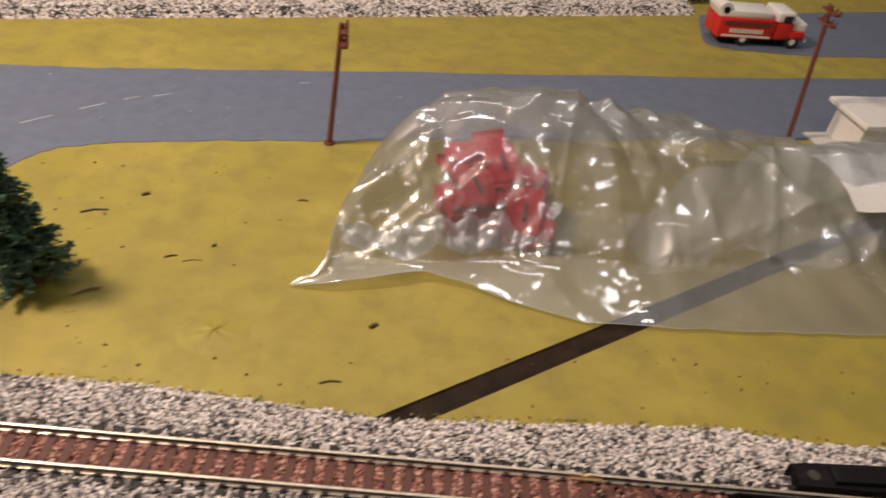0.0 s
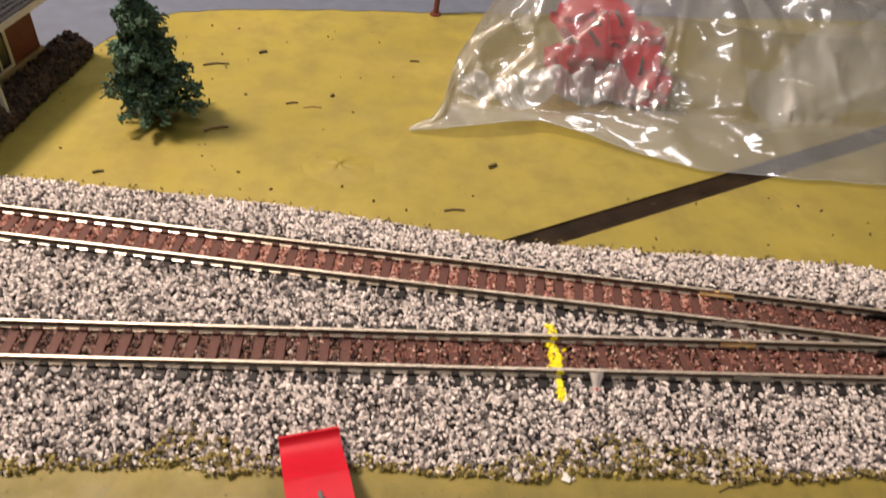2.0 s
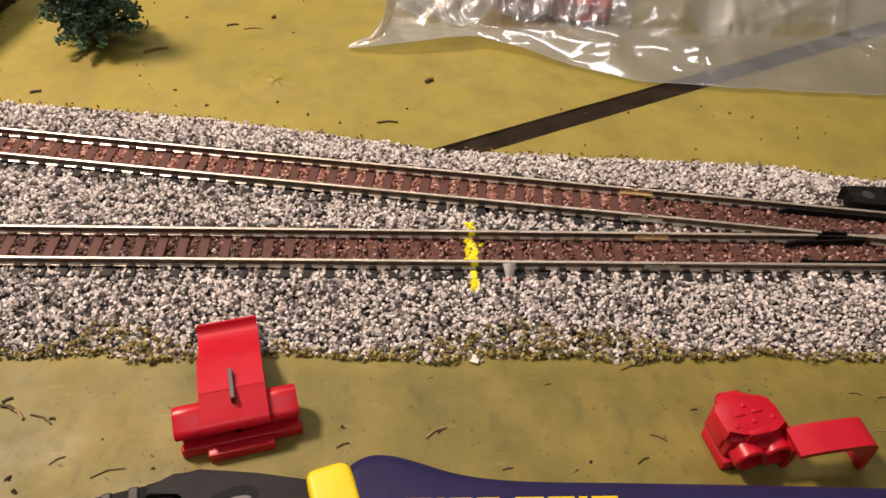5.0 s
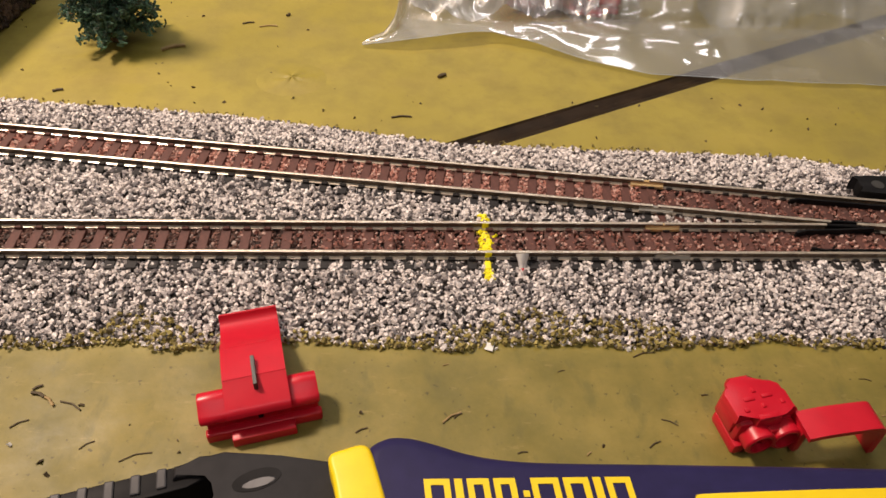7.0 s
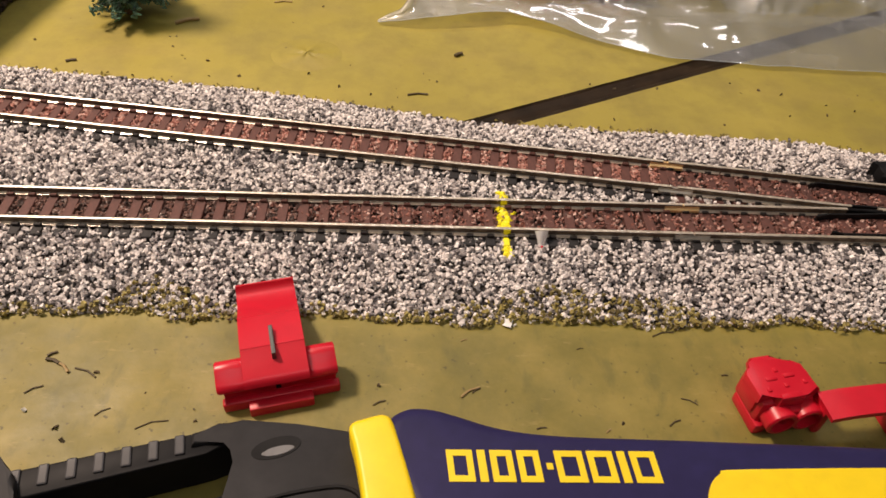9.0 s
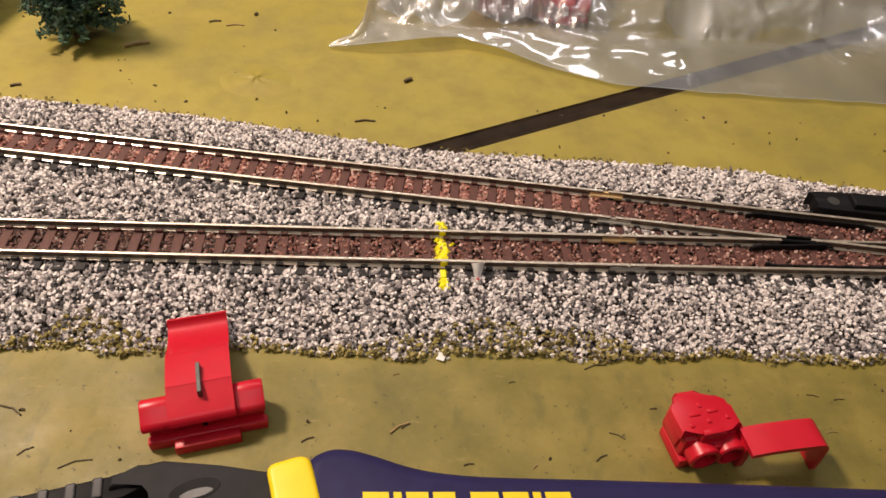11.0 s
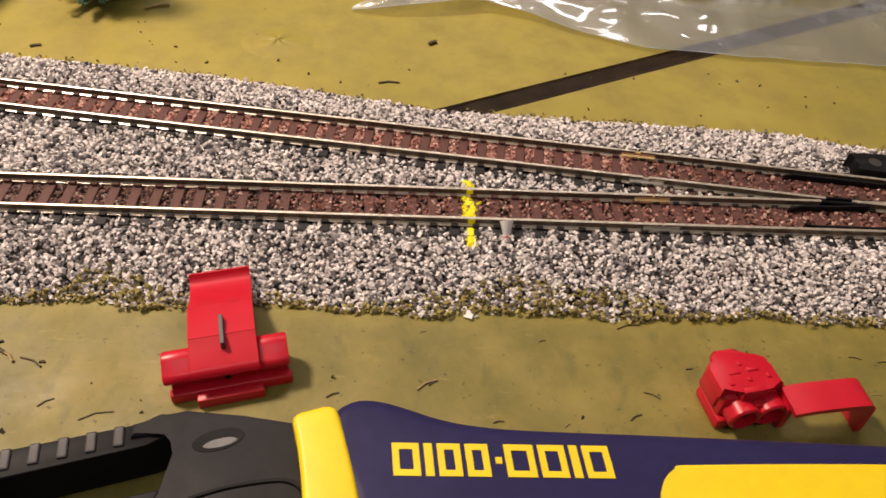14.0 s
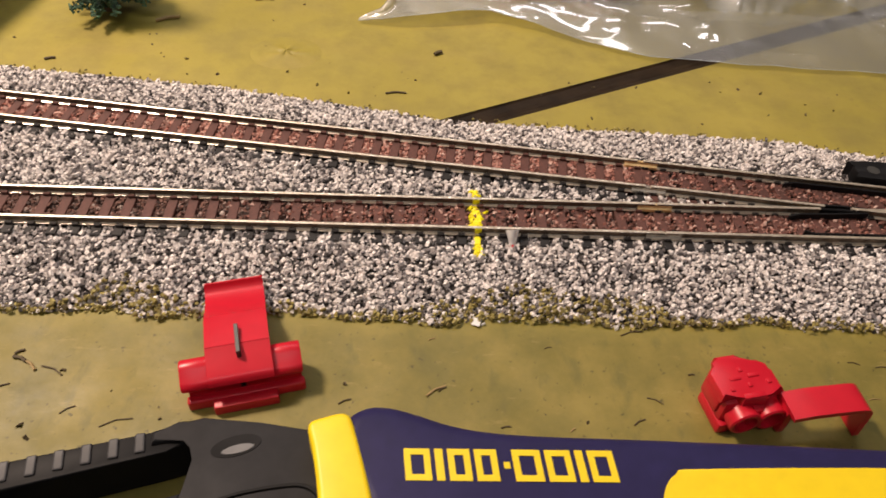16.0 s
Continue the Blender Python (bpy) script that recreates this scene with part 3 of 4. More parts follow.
rail(turnout, [(7.75, 0.77), (8.0, 0.71), (FROG_X + 0.6, 0.66), (FROG_X + 1.2, near_div(FROG_X + 1.2) + 0.1)], GUARD, BLACK, "wing_rail", "black plastic wing rail")
rail(turnout, [(7.65, 0.24), (7.95, 0.33), (FROG_X + 0.3, 0.36), (FROG_X + 1.2, 0.42)], GUARD, BLACK, "wing_rail", "black plastic wing rail")
bm = bmesh.new()
prism(bm, [(FROG_X - 0.05, 0.50), (FROG_X + 1.0, 0.43), (FROG_X + 1.0, 0.53), (FROG_X - 0.05, 0.57)], 0.5, 0.665, 0.02, 1)
part("frog", bm, BLACK, turnout, "black plastic frog")
for x in np.arange(JOINT_X + 0.1, 15.5, TIE_STEP):
    top = far_div(x) + 0.38
    bm = box(bmesh.new(), -0.12, 0.12, -0.5, max(top, 0.9) - 0.36, 0.30, 0.494, bevel=0.014, seg=1)
    rust = set(bm.faces)
    box(bm, -0.12, 0.12, -0.86, -0.503, 0.30, 0.496, bevel=0.014, seg=1)
    box(bm, -0.12, 0.12, max(top, 0.9) - 0.357, max(top, 0.9), 0.30, 0.496, bevel=0.014, seg=1)
    for f in set(bm.faces) - rust:
        f.material_index = 1
    ob = part("tie", bm, [TIE_RUST, TIE_BLACK], turnout)
    ob.matrix_basis = at_cm(x, 0, 0, 0, 0, rng.uniform(-0.5, 0.5))
    for y in (-0.495, 0.495, near_div(x), far_div(x)):
        if y < 0.45 and y > -0.45:
            continue
        for k in (-0.088, 0.088):
            pl = part("spike", box(bmesh.new(), -0.08, 0.08, y + k - 0.035, y + k + 0.035, 0.49, 0.556, bevel=0.012, seg=1), TIE_BLACK, ob)
# joiners at the four rail ends
for y, m in ((-0.495, JOINER), (0.495, BRASS), (near_div(JOINT_X), JOINER), (far_div(JOINT_X), BRASS)):
    a = 0.0 if abs(y) < 0.5 else DIV_ANGLE
    ob = part("rail_joiner", sweep(bmesh.new(), [(-0.42, 0, 0), (0.42, 0, 0)], [(-0.085, 0.49), (0.085, 0.49), (0.085, 0.56), (0.045, 0.60), (0.038, 0.66), (-0.038, 0.66), (-0.045, 0.60), (-0.085, 0.56)]), m, turnout)
    ob.matrix_basis = at_cm(JOINT_X, y, 0, 0, 0, a)

# switch motor beside the turnout
motor = thing("switch_machine", "black plastic switch machine beside the turnout", "switch machine", at_cm(12.2, 1.52, 0, 0, 0, -5))
part("housing", prism(bmesh.new(), smooth_line([(-2.25, 0.02), (-2.0, -0.14), (2.2, -0.16), (2.3, 0.52), (-2.0, 0.56), (-2.3, 0.36)], 4, True), 0.30, 0.82, 0.08), BLACK, motor, smooth=True)
part("cover", prism(bmesh.new(), [(-1.4, -0.06), (2.0, -0.08), (2.0, 0.42), (-1.4, 0.44)], 0.82, 0.98, 0.06), BLACK, motor, smooth=True)
part("screw", cyl(bmesh.new(), (-1.85, 0.2, 0.8), (-1.85, 0.2, 0.83), 0.16), GUNMETAL, motor)

# far track behind the far grass
def far_edge(x):
    return 33.3 + 0.185 * x


bm = bmesh.new()
FX = np.linspace(-40, 20.8, 90)
strip = [[bm.verts.new((x, far_edge(x) + d + 0.15 * math.sin(x * 1.7 + d), z)) for d, z in ((0, 0.004), (0.9, 0.3), (4.6, 0.3), (5.6, 0.004))] for x in FX]
for a, b in zip(strip, strip[1:]):
    for k in range(3):
        bm.faces.new((a[k], b[k], b[k + 1], a[k + 1]))
far_bed = thing("ballast_bed", "grey ballast strip of the far track", "ballast", kind="stuff")
part("roadbed", bm, BED, far_bed)
fx, fd = npr.uniform(-30, 20.8, 9000), npr.uniform(-0.15, 1.9, 9000)
grains("grey_ballast", np.stack([fx, far_edge(fx) + fd, np.clip(fd / 0.9, 0, 1) * 0.3], 1), npr.uniform(0.045, 0.09, 9000), GREY_STONE, far_bed, seed=12)
far_track = thing("railway_track", "far model railway track with dark rails", "railway track", at_cm(0, far_edge(0) + 2.7, -0.1, 0, 0, math.degrees(math.atan(0.185))), group="tracks")
for side in (-0.495, 0.495):
    rail(far_track, [(-40, side), (24, side)])
lay_ties(far_track, TIE, np.arange(-30, 24, TIE_STEP), lambda x: 0.0, 0)

# yellow paint mark across the track, and the feeder wire soldered to the rail
mark = thing("paint_mark", "bright yellow paint stripe across track and ballast", "paint mark")
pc, ps = [], []
for _ in range(230):
    y = npr.choice((npr.uniform(-0.42, 0.42), npr.uniform(-1.15, -0.62), npr.uniform(0.58, 0.98)), p=(0.5, 0.28, 0.22))
    w = 0.15 if abs(y) < 0.45 else 0.075
    x = 0.05 + npr.normal(0, w * 0.55)
    pc.append((x, y, max(bed_height(x, y) + 0.05, 0.47 if abs(y) < 0.6 else 0)))
    ps.append(npr.uniform(0.025, 0.06))
grains("paint_spatter", np.array(pc), np.array(ps), PAINT_YELLOW, mark, seed=8, flat=(1, 1, 1))
part("paint_patch", box(bmesh.new(), -0.04, 0.16, -0.43, 0.30, 0.40, 0.506, bevel=0.03), PAINT_YELLOW, mark)
part("paint_patch", box(bmesh.new(), -0.03, 0.12, -0.86, -0.60, 0.40, 0.508, bevel=0.03), PAINT_YELLOW, mark)
for y in (-0.495, 0.495):
    part("paint_patch", box(bmesh.new(), -0.02, 0.14, y - 0.05, y + 0.05, 0.50, 0.685, bevel=0.01), PAINT_YELLOW, mark)
feeder = thing("feeder_wire", "silver solder joint with a red wire at the rail", "wire")
part("solder_joint", tube(bmesh.new(), [(0.84, -0.56, 0.69), (0.845, -0.64, 0.62), (0.85, -0.72, 0.50), (0.855, -0.79, 0.38)], lambda t: 0.165 * (1 - 0.6 * t), 12), SOLDER, feeder, smooth=True)
part("insulation", tube(bmesh.new(), [(0.855, -0.79, 0.42), (0.83, -0.88, 0.38), (0.80, -0.95, 0.2)], 0.075, 8), RED, feeder, smooth=True)

# ---- red wire connectors ----
def bent_strip(bm, line, x0, x1, t=0.13):
    """A plate of even thickness along a (y, z) line."""
    rows = []
    for i, p in enumerate(line):
        a, b = line[max(i - 1, 0)], line[min(i + 1, len(line) - 1)]
        d = Vector((b[0] - a[0], b[1] - a[1])).normalized()
        n = Vector((-d.y, d.x)) * t / 2
        rows.append([bm.verts.new(v) for v in ((x0, p[0] + n.x, p[1] + n.y), (x1, p[0] + n.x, p[1] + n.y), (x1, p[0] - n.x, p[1] - n.y), (x0, p[0] - n.x, p[1] - n.y))])
    for a, b in zip(rows, rows[1:]):
        for k in range(4):
            bm.faces.new((a[k], a[(k + 1) % 4], b[(k + 1) % 4], b[k]))
    bm.faces.new(rows[0])
    bm.faces.new(rows[-1][::-1])
    bmesh.ops.recalc_face_normals(bm, faces=bm.faces)
    return bm


def ring_tube(bm, x0, x1, y, z, r, hole, n=20):
    """A barrel along x with an open bore."""
    rings = []
    for x, q in ((x0, hole), (x0, r - 0.03), (x0 + 0.03, r), (x1 - 0.03, r), (x1, r - 0.03), (x1, hole), (x1 - 0.6, hole), (x1 - 0.6, 0.01)):
        rings.append([bm.verts.new((x, y + q * math.cos(2 * math.pi * k / n), z + q * math.sin(2 * math.pi * k / n))) for k in range(n)])
    for a, b in zip(rings, rings[1:]):
        for k in range(n):
            bm.faces.new((a[k], a[(k + 1) % n], b[(k + 1) % n], b[k]))
    bmesh.ops.recalc_face_normals(bm, faces=bm.faces)
    return bm


def bar_along(bm, profile, x0, x1, ease=0.03):
    """A (y, z) profile drawn along x, its end rims eased."""
    cy = sum(p[0] for p in profile) / len(profile)
    cz = sum(p[1] for p in profile) / len(profile)
    rings = []
    for x, k in ((x0, 1 - ease * 3), (x0 + ease, 1.0), (x1 - ease, 1.0), (x1, 1 - ease * 3)):
        rings.append([bm.verts.new((x, cy + (y - cy) * k, cz + (z - cz) * k)) for y, z in profile])
    n = len(profile)
    for a, b in zip(rings, rings[1:]):
        for k in range(n):
            bm.faces.new((a[k], a[(k + 1) % n], b[(k + 1) % n], b[k]))
    bm.faces.new(rings[0][::-1])
    bm.faces.new(rings[-1])
    bmesh.ops.recalc_face_normals(bm, faces=bm.faces)
    return bm


BARREL = [(-0.34, 0.44), (-0.42, 0.47), (-0.46, 0.54), (-0.43, 0.62), (-0.34, 0.68), (-0.13, 0.735), (-0.10, 0.77), (0.02, 0.80), (0.13, 0.78), (0.20, 0.70), (0.22, 0.58), (0.22, 0.40)]


def open_connector(m, label, group="red wire connectors"):
    ob = thing("wire_connector", label, "connector", m, group=group)
    part("housing", box(bmesh.new(), -1.04, 1.12, -0.36, 0.20, 0.0, 0.50, bevel=0.04), RED, ob, smooth=True)
    part("front_rail", box(bmesh.new(), -1.08, 1.17, -0.54, -0.34, 0.0, 0.26, bevel=0.05, seg=3), RED, ob, smooth=True)
    part("front_step", box(bmesh.new(), -0.60, 0.63, -0.74, -0.5, 0.0, 0.25, bevel=0.03, seg=2), RED, ob, smooth=True)
    part("barrel", bar_along(bmesh.new(), BARREL, -1.14, -0.50), RED, ob, smooth=True)
    part("barrel", bar_along(bmesh.new(), BARREL, 0.58, 1.16), RED, ob, smooth=True)
    part("saddle", bar_along(bmesh.new(), [(-0.36, 0.26), (-0.38, 0.46), (-0.43, 0.60), (-0.36, 0.70), (0.12, 0.86), (0.20, 0.80), (0.20, 0.26)], -0.56, 0.60, 0.02), RED, ob, smooth=True)
    line = smooth_line([(-0.49, 0.62), (-0.43, 0.71), (-0.32, 0.765), (0.10, 0.905), (0.16, 0.925), (0.23, 0.92), (0.62, 0.87), (0.95, 0.82), (1.01, 0.805), (1.08, 0.765), (1.4, 0.55), (1.75, 0.40), (2.04, 0.36), (2.16, 0.42), (2.24, 0.53)], 4)
    part("flap", bent_strip(bmesh.new(), line, -0.62, 0.61, 0.11), RED, ob, smooth=True)
    for y, z in ((0.165, 0.972), (1.02, 0.845)):
        part("hinge_rib", cyl(bmesh.new(), (-0.61, y, z), (0.60, y, z), 0.022, n=8), RED, ob)
    part("blade", box(bmesh.new(), -0.035, 0.045, -0.12, 0.58, 0.82, 1.08, bevel=0.012), GUNMETAL, ob, "grey steel blade")
    part("slot", box(bmesh.new(), -0.05, 0.05, -0.41, -0.36, 0.34, 0.46), BLACK, ob)
    return ob


def folded_connector(m, label, group="red wire connectors", hanging=True):
    """Twin bores in front, a studded latch plate on top, the strap lying to one side."""
    ob = thing("wire_connector", label, "connector", m, group=group)

    def add(name, bm):
        return part(name, bm, RED, ob, smooth=True)

    add("housing", box(bmesh.new(), -0.74, 0.06, -0.54, 0.58, 0.22, 0.84, bevel=0.09, seg=2))
    add("base_rail", box(bmesh.new(), -0.66, 0.18, -0.56, -0.28, 0.0, 0.30, bevel=0.07))
    add("base_rail", box(bmesh.new(), -0.66, 0.16, 0.06, 0.62, 0.0, 0.30, bevel=0.07))
    for y in (-0.16, 0.38):
        add("barrel", ring_tube(bmesh.new(), -0.4, 0.34, y, 0.50, 0.31, 0.23))
    add("barrel_web", box(bmesh.new(), -0.2, 0.24, -0.06, 0.28, 0.3, 0.76, bevel=0.05))
    add("cheek", box(bmesh.new(), -0.62, 0.40, 0.60, 0.78, 0.06, 0.80, bevel=0.06))
    plate = [(-0.58, -0.62), (-0.04, -0.60), (-0.04, -0.30), (0.10, -0.24), (0.12, 0.24), (0.0, 0.34), (-0.02, 0.64), (-0.62, 0.58), (-0.74, 0.42), (-0.76, 0.10), (-0.92, 0.06), (-0.92, -0.36), (-0.76, -0.42), (-0.71, -0.52)]
    add("latch_plate", prism(bmesh.new(), plate, 0.78, 1.00, 0.05, 2))
    add("shoulder", box(bmesh.new(), -0.60, -0.08, -0.60, -0.46, 0.40, 0.82, bevel=0.05))
    for x, y, w, d in ((-0.55, -0.02, 0.05, 0.05), (-0.38, -0.20, 0.045, 0.12), (-0.40, 0.18, 0.045, 0.12), (-0.16, -0.36, 0.05, 0.05), (-0.20, 0.02, 0.05, 0.05), (-0.22, 0.42, 0.05, 0.05), (0.03, 0.0, 0.06, 0.22)):
        add("stud", box(bmesh.new(), x - w, x + w, y - d, y + d, 0.97, 1.03, bevel=0.025))
    if hanging:
        part("strap", bent_strip(bmesh.new(), smooth_line([(0.50, 0.84), (0.9, 0.90), (1.4, 0.92), (1.84, 0.92), (1.98, 0.87), (2.05, 0.72), (2.10, 0.04)], 4), -0.16, 0.44, 0.12), RED, ob, smooth=True).matrix_basis = at_cm(0.12, 0.10, 0, 0, 0, -4)
    return ob


open_connector(at_cm(-4.70, -4.26, 0, 0, 0, 14) @ Matrix.Diagonal((0.98, 0.98, 0.98, 1)), "open red plastic wire splice connector with a steel blade")
folded_connector(at_cm(4.97, -5.08, 0, 0, 0, -79), "red plastic wire splice connector lying with bores showing")

# ---- the wire stripper in front ----
tool = thing("wire_stripper", "wire stripper with dark grey head and navy yellow grips", "wire stripper")
part("upper_arm", prism(bmesh.new(), [(-9.4, -7.45), (-8.9, -7.45), (-5.5, -6.42), (-5.15, -6.25), (-5.3, -5.94), (-5.75, -6.06), (-9.2, -6.95)], 0.1, 1.04, 0.05), BLACK, tool, smooth=True)
body = part("head", prism(bmesh.new(), [(-5.35, -5.96), (-5.18, -5.86), (-4.98, -5.80), (-4.0, -5.90), (-2.9, -6.05), (-2.7, -7.0), (-2.75, -8.1), (-4.2, -8.3), (-5.3, -8.0), (-5.08, -7.3), (-4.98, -6.95), (-4.95, -6.6), (-5.04, -6.36), (-5.2, -6.2), (-5.5, -6.25), (-5.75, -6.32), (-5.78, -6.08)], 0.1, 1.12, 0.06), HEAD, tool, smooth=True)
part("lower_arm", prism(bmesh.new(), [(-9.3, -8.7), (-5.2, -7.9), (-5.1, -7.12), (-5.6, -7.3), (-9.2, -8.15)], 0.1, 1.0, 0.05), HEAD, tool, smooth=True)
part("jaw", prism(bmesh.new(), smooth_line([(-9.2, -6.3), (-10.6, -6.6), (-10.8, -8.8), (-8.2, -8.6), (-8.25, -7.2), (-8.55, -6.75)], 3, True), 0.1, 1.2, 0.1), HEAD, tool, smooth=True)
for i in range(9):
    t = 0.03 + i * 0.118
    x, y = -5.85 - 3.45 * t, -6.24 - 0.92 * t
    r = part("grip_rib", box(bmesh.new(), -0.085, 0.085, -0.20, 0.17, 0.0, 0.06, bevel=0.03), RIB, tool, "grey rib")
    r.matrix_basis = at_cm(x, y, 1.02, 0, 0, 12)
# flat black oval put in for the shaded recess around the pin
ring = part("oval_recess", prism(bmesh.new(), [(-4.34 + 0.40 * math.cos(a), -6.35 + 0.10 * math.cos(a) + 0.20 * math.sin(a)) for a in [k * math.pi / 12 for k in range(24)]], 1.0, 1.130), BLACK, tool)
part("oval_pin", prism(bmesh.new(), [(-4.30 + 0.27 * math.cos(a), -6.41 + 0.07 * math.cos(a) + 0.08 * math.sin(a)) for a in [k * math.pi / 10 for k in range(20)]], 1.0, 1.14, 0.02), PIN, tool, "grey steel pin")
part("seam", tube(bmesh.new(), [(x, y, 1.12) for x, y in smooth_line([(-4.6, -7.36), (-4.1, -7.18), (-3.5, -7.06), (-3.15, -7.05), (-2.9, -7.2), (-2.85, -7.5)], 5)], 0.045, 6), BLACK, tool)
part("yellow_band", round_prism(bmesh.new(), smooth_line([(-2.75, -8.5), (-2.82, -7.6), (-3.0, -6.7), (-3.12, -6.22), (-2.85, -6.06), (-2.52, -6.0), (-2.34, -6.3), (-2.0, -7.5), (-1.85, -8.5)], 4, True), 0.1, 1.66, 0.10, 4), YELLOW, tool, "yellow rubber collar", smooth=True)
part("handle", round_prism(bmesh.new(), smooth_line([(-2.2, -7.5), (-2.55, -6.7), (-2.52, -6.05), (-2.2, -5.78), (-1.8, -5.76), (-1.35, -5.88), (-0.8, -6.07), (-0.2, -6.19), (0.7, -6.26), (3.0, -6.32), (7.0, -6.46), (12.0, -6.7), (12.6, -7.7), (12, -8.5), (7, -8.6), (2, -8.6), (-1.7, -8.6)], 5, True), 0.1, 1.62, 0.30, 7), NAVY, tool, smooth=True)
part("grip_pad", prism(bmesh.new(), smooth_line([(2.55, -7.7), (2.6, -7.30), (2.85, -7.04), (3.3, -6.97), (7.0, -6.92), (11.3, -7.05), (11.6, -7.6), (11.0, -8.2), (3, -8.2)], 4, True), 1.5, 1.68, 0.06), YELLOW, tool, "yellow rubber grip pad", smooth=True)
# the maker's mark as plain slanted rings and bars
def ring_mark(x, y, w, h, k, slant):
    """A slanted rectangular ring with strokes of width k."""
    bm = bmesh.new()
    for x0, x1, y0, y1 in ((0, k, 0, h), (w - k, w, 0, h), (k, w - k, 0, k), (k, w - k, h - k, h)):
        prism(bm, [(x + a + slant * b, y + b) for a, b in ((x0, y0), (x1, y0), (x1, y1), (x0, y1))], 1.612, 1.634)
    return bm


x = -1.50
for w in (0.42, 0.13, 0.36, 0.36, 0.10, 0.46, 0.42, 0.13, 0.42):
    if w > 0.2:
        part("logo_ring", ring_mark(x, -7.19, w, 0.55, 0.105, -0.09), YELLOW, tool)
    else:
        h = 0.55 if w > 0.11 else 0.11
        y0 = -7.19 if w > 0.11 else -6.97
        part("logo_bar", prism(bmesh.new(), [(x, y0), (x + w, y0), (x + w - 0.09 * h, y0 + h), (x - 0.09 * h, y0 + h)], 1.612, 1.634), YELLOW, tool)
    x += w + 0.075

# ---- plastic bag of connectors ----
BAG_X = [-3.3, -2.6, -2.15, -1.9, -1.1, 0, 1.1, 2.4, 4, 6, 8, 12, 17, 22, 30]
BAG_F = [9.75, 9.65, 9.65, 9.70, 9.75, 9.95, 10.15, 9.75, 8.9, 8.15, 8.0, 7.75, 7.6, 7.6, 7.7]
BAG_P = [9.8, 9.9, 10.2, 11.0, 10.7, 10.4, 10.5, 10.7, 11.0, 11.1, 10.7, 10.9, 11.1, 11.2, 11.4]
BAG_B = [9.9, 10.3, 11.0, 12.6, 15.0, 17.4, 18.7, 19.4, 20.0, 20.2, 20.0, 19.0, 18.6, 19.0, 19.5]
BAG_H = [0.03, 0.15, 0.4, 1.1, 2.0, 2.9, 3.45, 3.85, 4.1, 4.0, 3.6, 2.95, 2.5, 2.7, 2.4]


def crease(x, y):
    """Sharp folds that run in a few directions, as in crumpled film."""
    z = 0.0
    for k, (ax, ay, f, a) in enumerate(((0.9, 0.45, 0.17, 0.26), (0.35, -0.95, 0.22, 0.22), (1.0, -0.3, 0.42, 0.10), (0.2, 1.0, 0.6, 0.06))):
        u = (x * ax + y * ay) * f + 1.3 * noise.noise((x * 0.22, y * 0.22, 5.0 + k))
        z += a * (1 - 2 * abs(2 * (u - math.floor(u)) - 1)) * (0.35 + 0.9 * abs(noise.noise((x * 0.3, y * 0.3, 11.0 + k))))
    # tight crumples at the front of the pocket
    near = y - float(np.interp(x, BAG_X, BAG_P))
    tight = max(0.0, 1 - abs(near - 0.75) / 1.0) * max(0.0, 1 - abs(x - 1.6) / 4.2) ** 0.5
    if tight > 0:
        for k, (f, a) in enumerate(((0.75, 0.30), (1.6, 0.17))):
            z += tight * a * (0.5 - abs(noise.noise((x * f * 0.8, y * f * 1.3, 20.0 + k))) * 2.2)
    for (x0, y0), (x1, y1), a, w in FOLDS:
        dx, dy = x1 - x0, y1 - y0
        t = ((x - x0) * dx + (y - y0) * dy) / (dx * dx + dy * dy)
        if -0.05 < t < 1.05:
            d = math.hypot(x - x0 - t * dx, y - y0 - t * dy) + 0.18 * noise.noise((x * 0.9, y * 0.9, 3.3))
            z += a * math.exp(-abs(d) / w) * min(1, max(0, (t + 0.05) * 6), max(0, (1.05 - t) * 6))
    return z


FOLDS = (((-1.7, 10.8), (4.5, 9.6), 0.15, 0.26), ((5.0, 10.0), (7.5, 18.5), 0.17, 0.21), ((0.3, 11.0), (2.2, 17.0), 0.12, 0.16), ((7.0, 9.5), (18.0, 13.5), 0.20, 0.23),
         ((9.0, 17.5), (12.0, 10.5), 0.15, 0.19), ((11.0, 16.8), (17.0, 11.0), 0.17, 0.21), ((4.0, 17.5), (9.5, 15.5), 0.12, 0.15), ((-0.8, 12.2), (3.6, 12.4), 0.10, 0.14),
         ((1.0, 10.6), (6.0, 12.0), 0.12, 0.14), ((13.0, 8.5), (15.0, 16.5), 0.14, 0.21), ((16.5, 9.5), (21.0, 16.0), 0.15, 0.21), ((6.0, 8.6), (9.0, 12.5), 0.10, 0.14))
rf = random.Random(8)
SHORT_FOLDS = []
for k in range(84):
    x, y = (rf.uniform(-1.6, 5.0), rf.uniform(10.5, 12.6)) if k < 50 else (rf.uniform(1, 20), rf.uniform(9, 18))
    a, ln = rf.uniform(-0.7, 1.1) + (0.0 if k % 3 else 1.2), rf.uniform(0.5, 1.7)
    SHORT_FOLDS.append(((x, y), (x + ln * math.cos(a), y + ln * math.sin(a)), (3.0 if k < 50 else 1.0) * rf.uniform(0.05, 0.11) * rf.choice((-1, 1)), rf.uniform(0.10, 0.2)))
FOLDS += tuple(SHORT_FOLDS)
bag = thing("plastic_bag", "clear crumpled plastic bag holding red wire connectors", "bag")
NU, NV = 300, 130
top, low = [], []
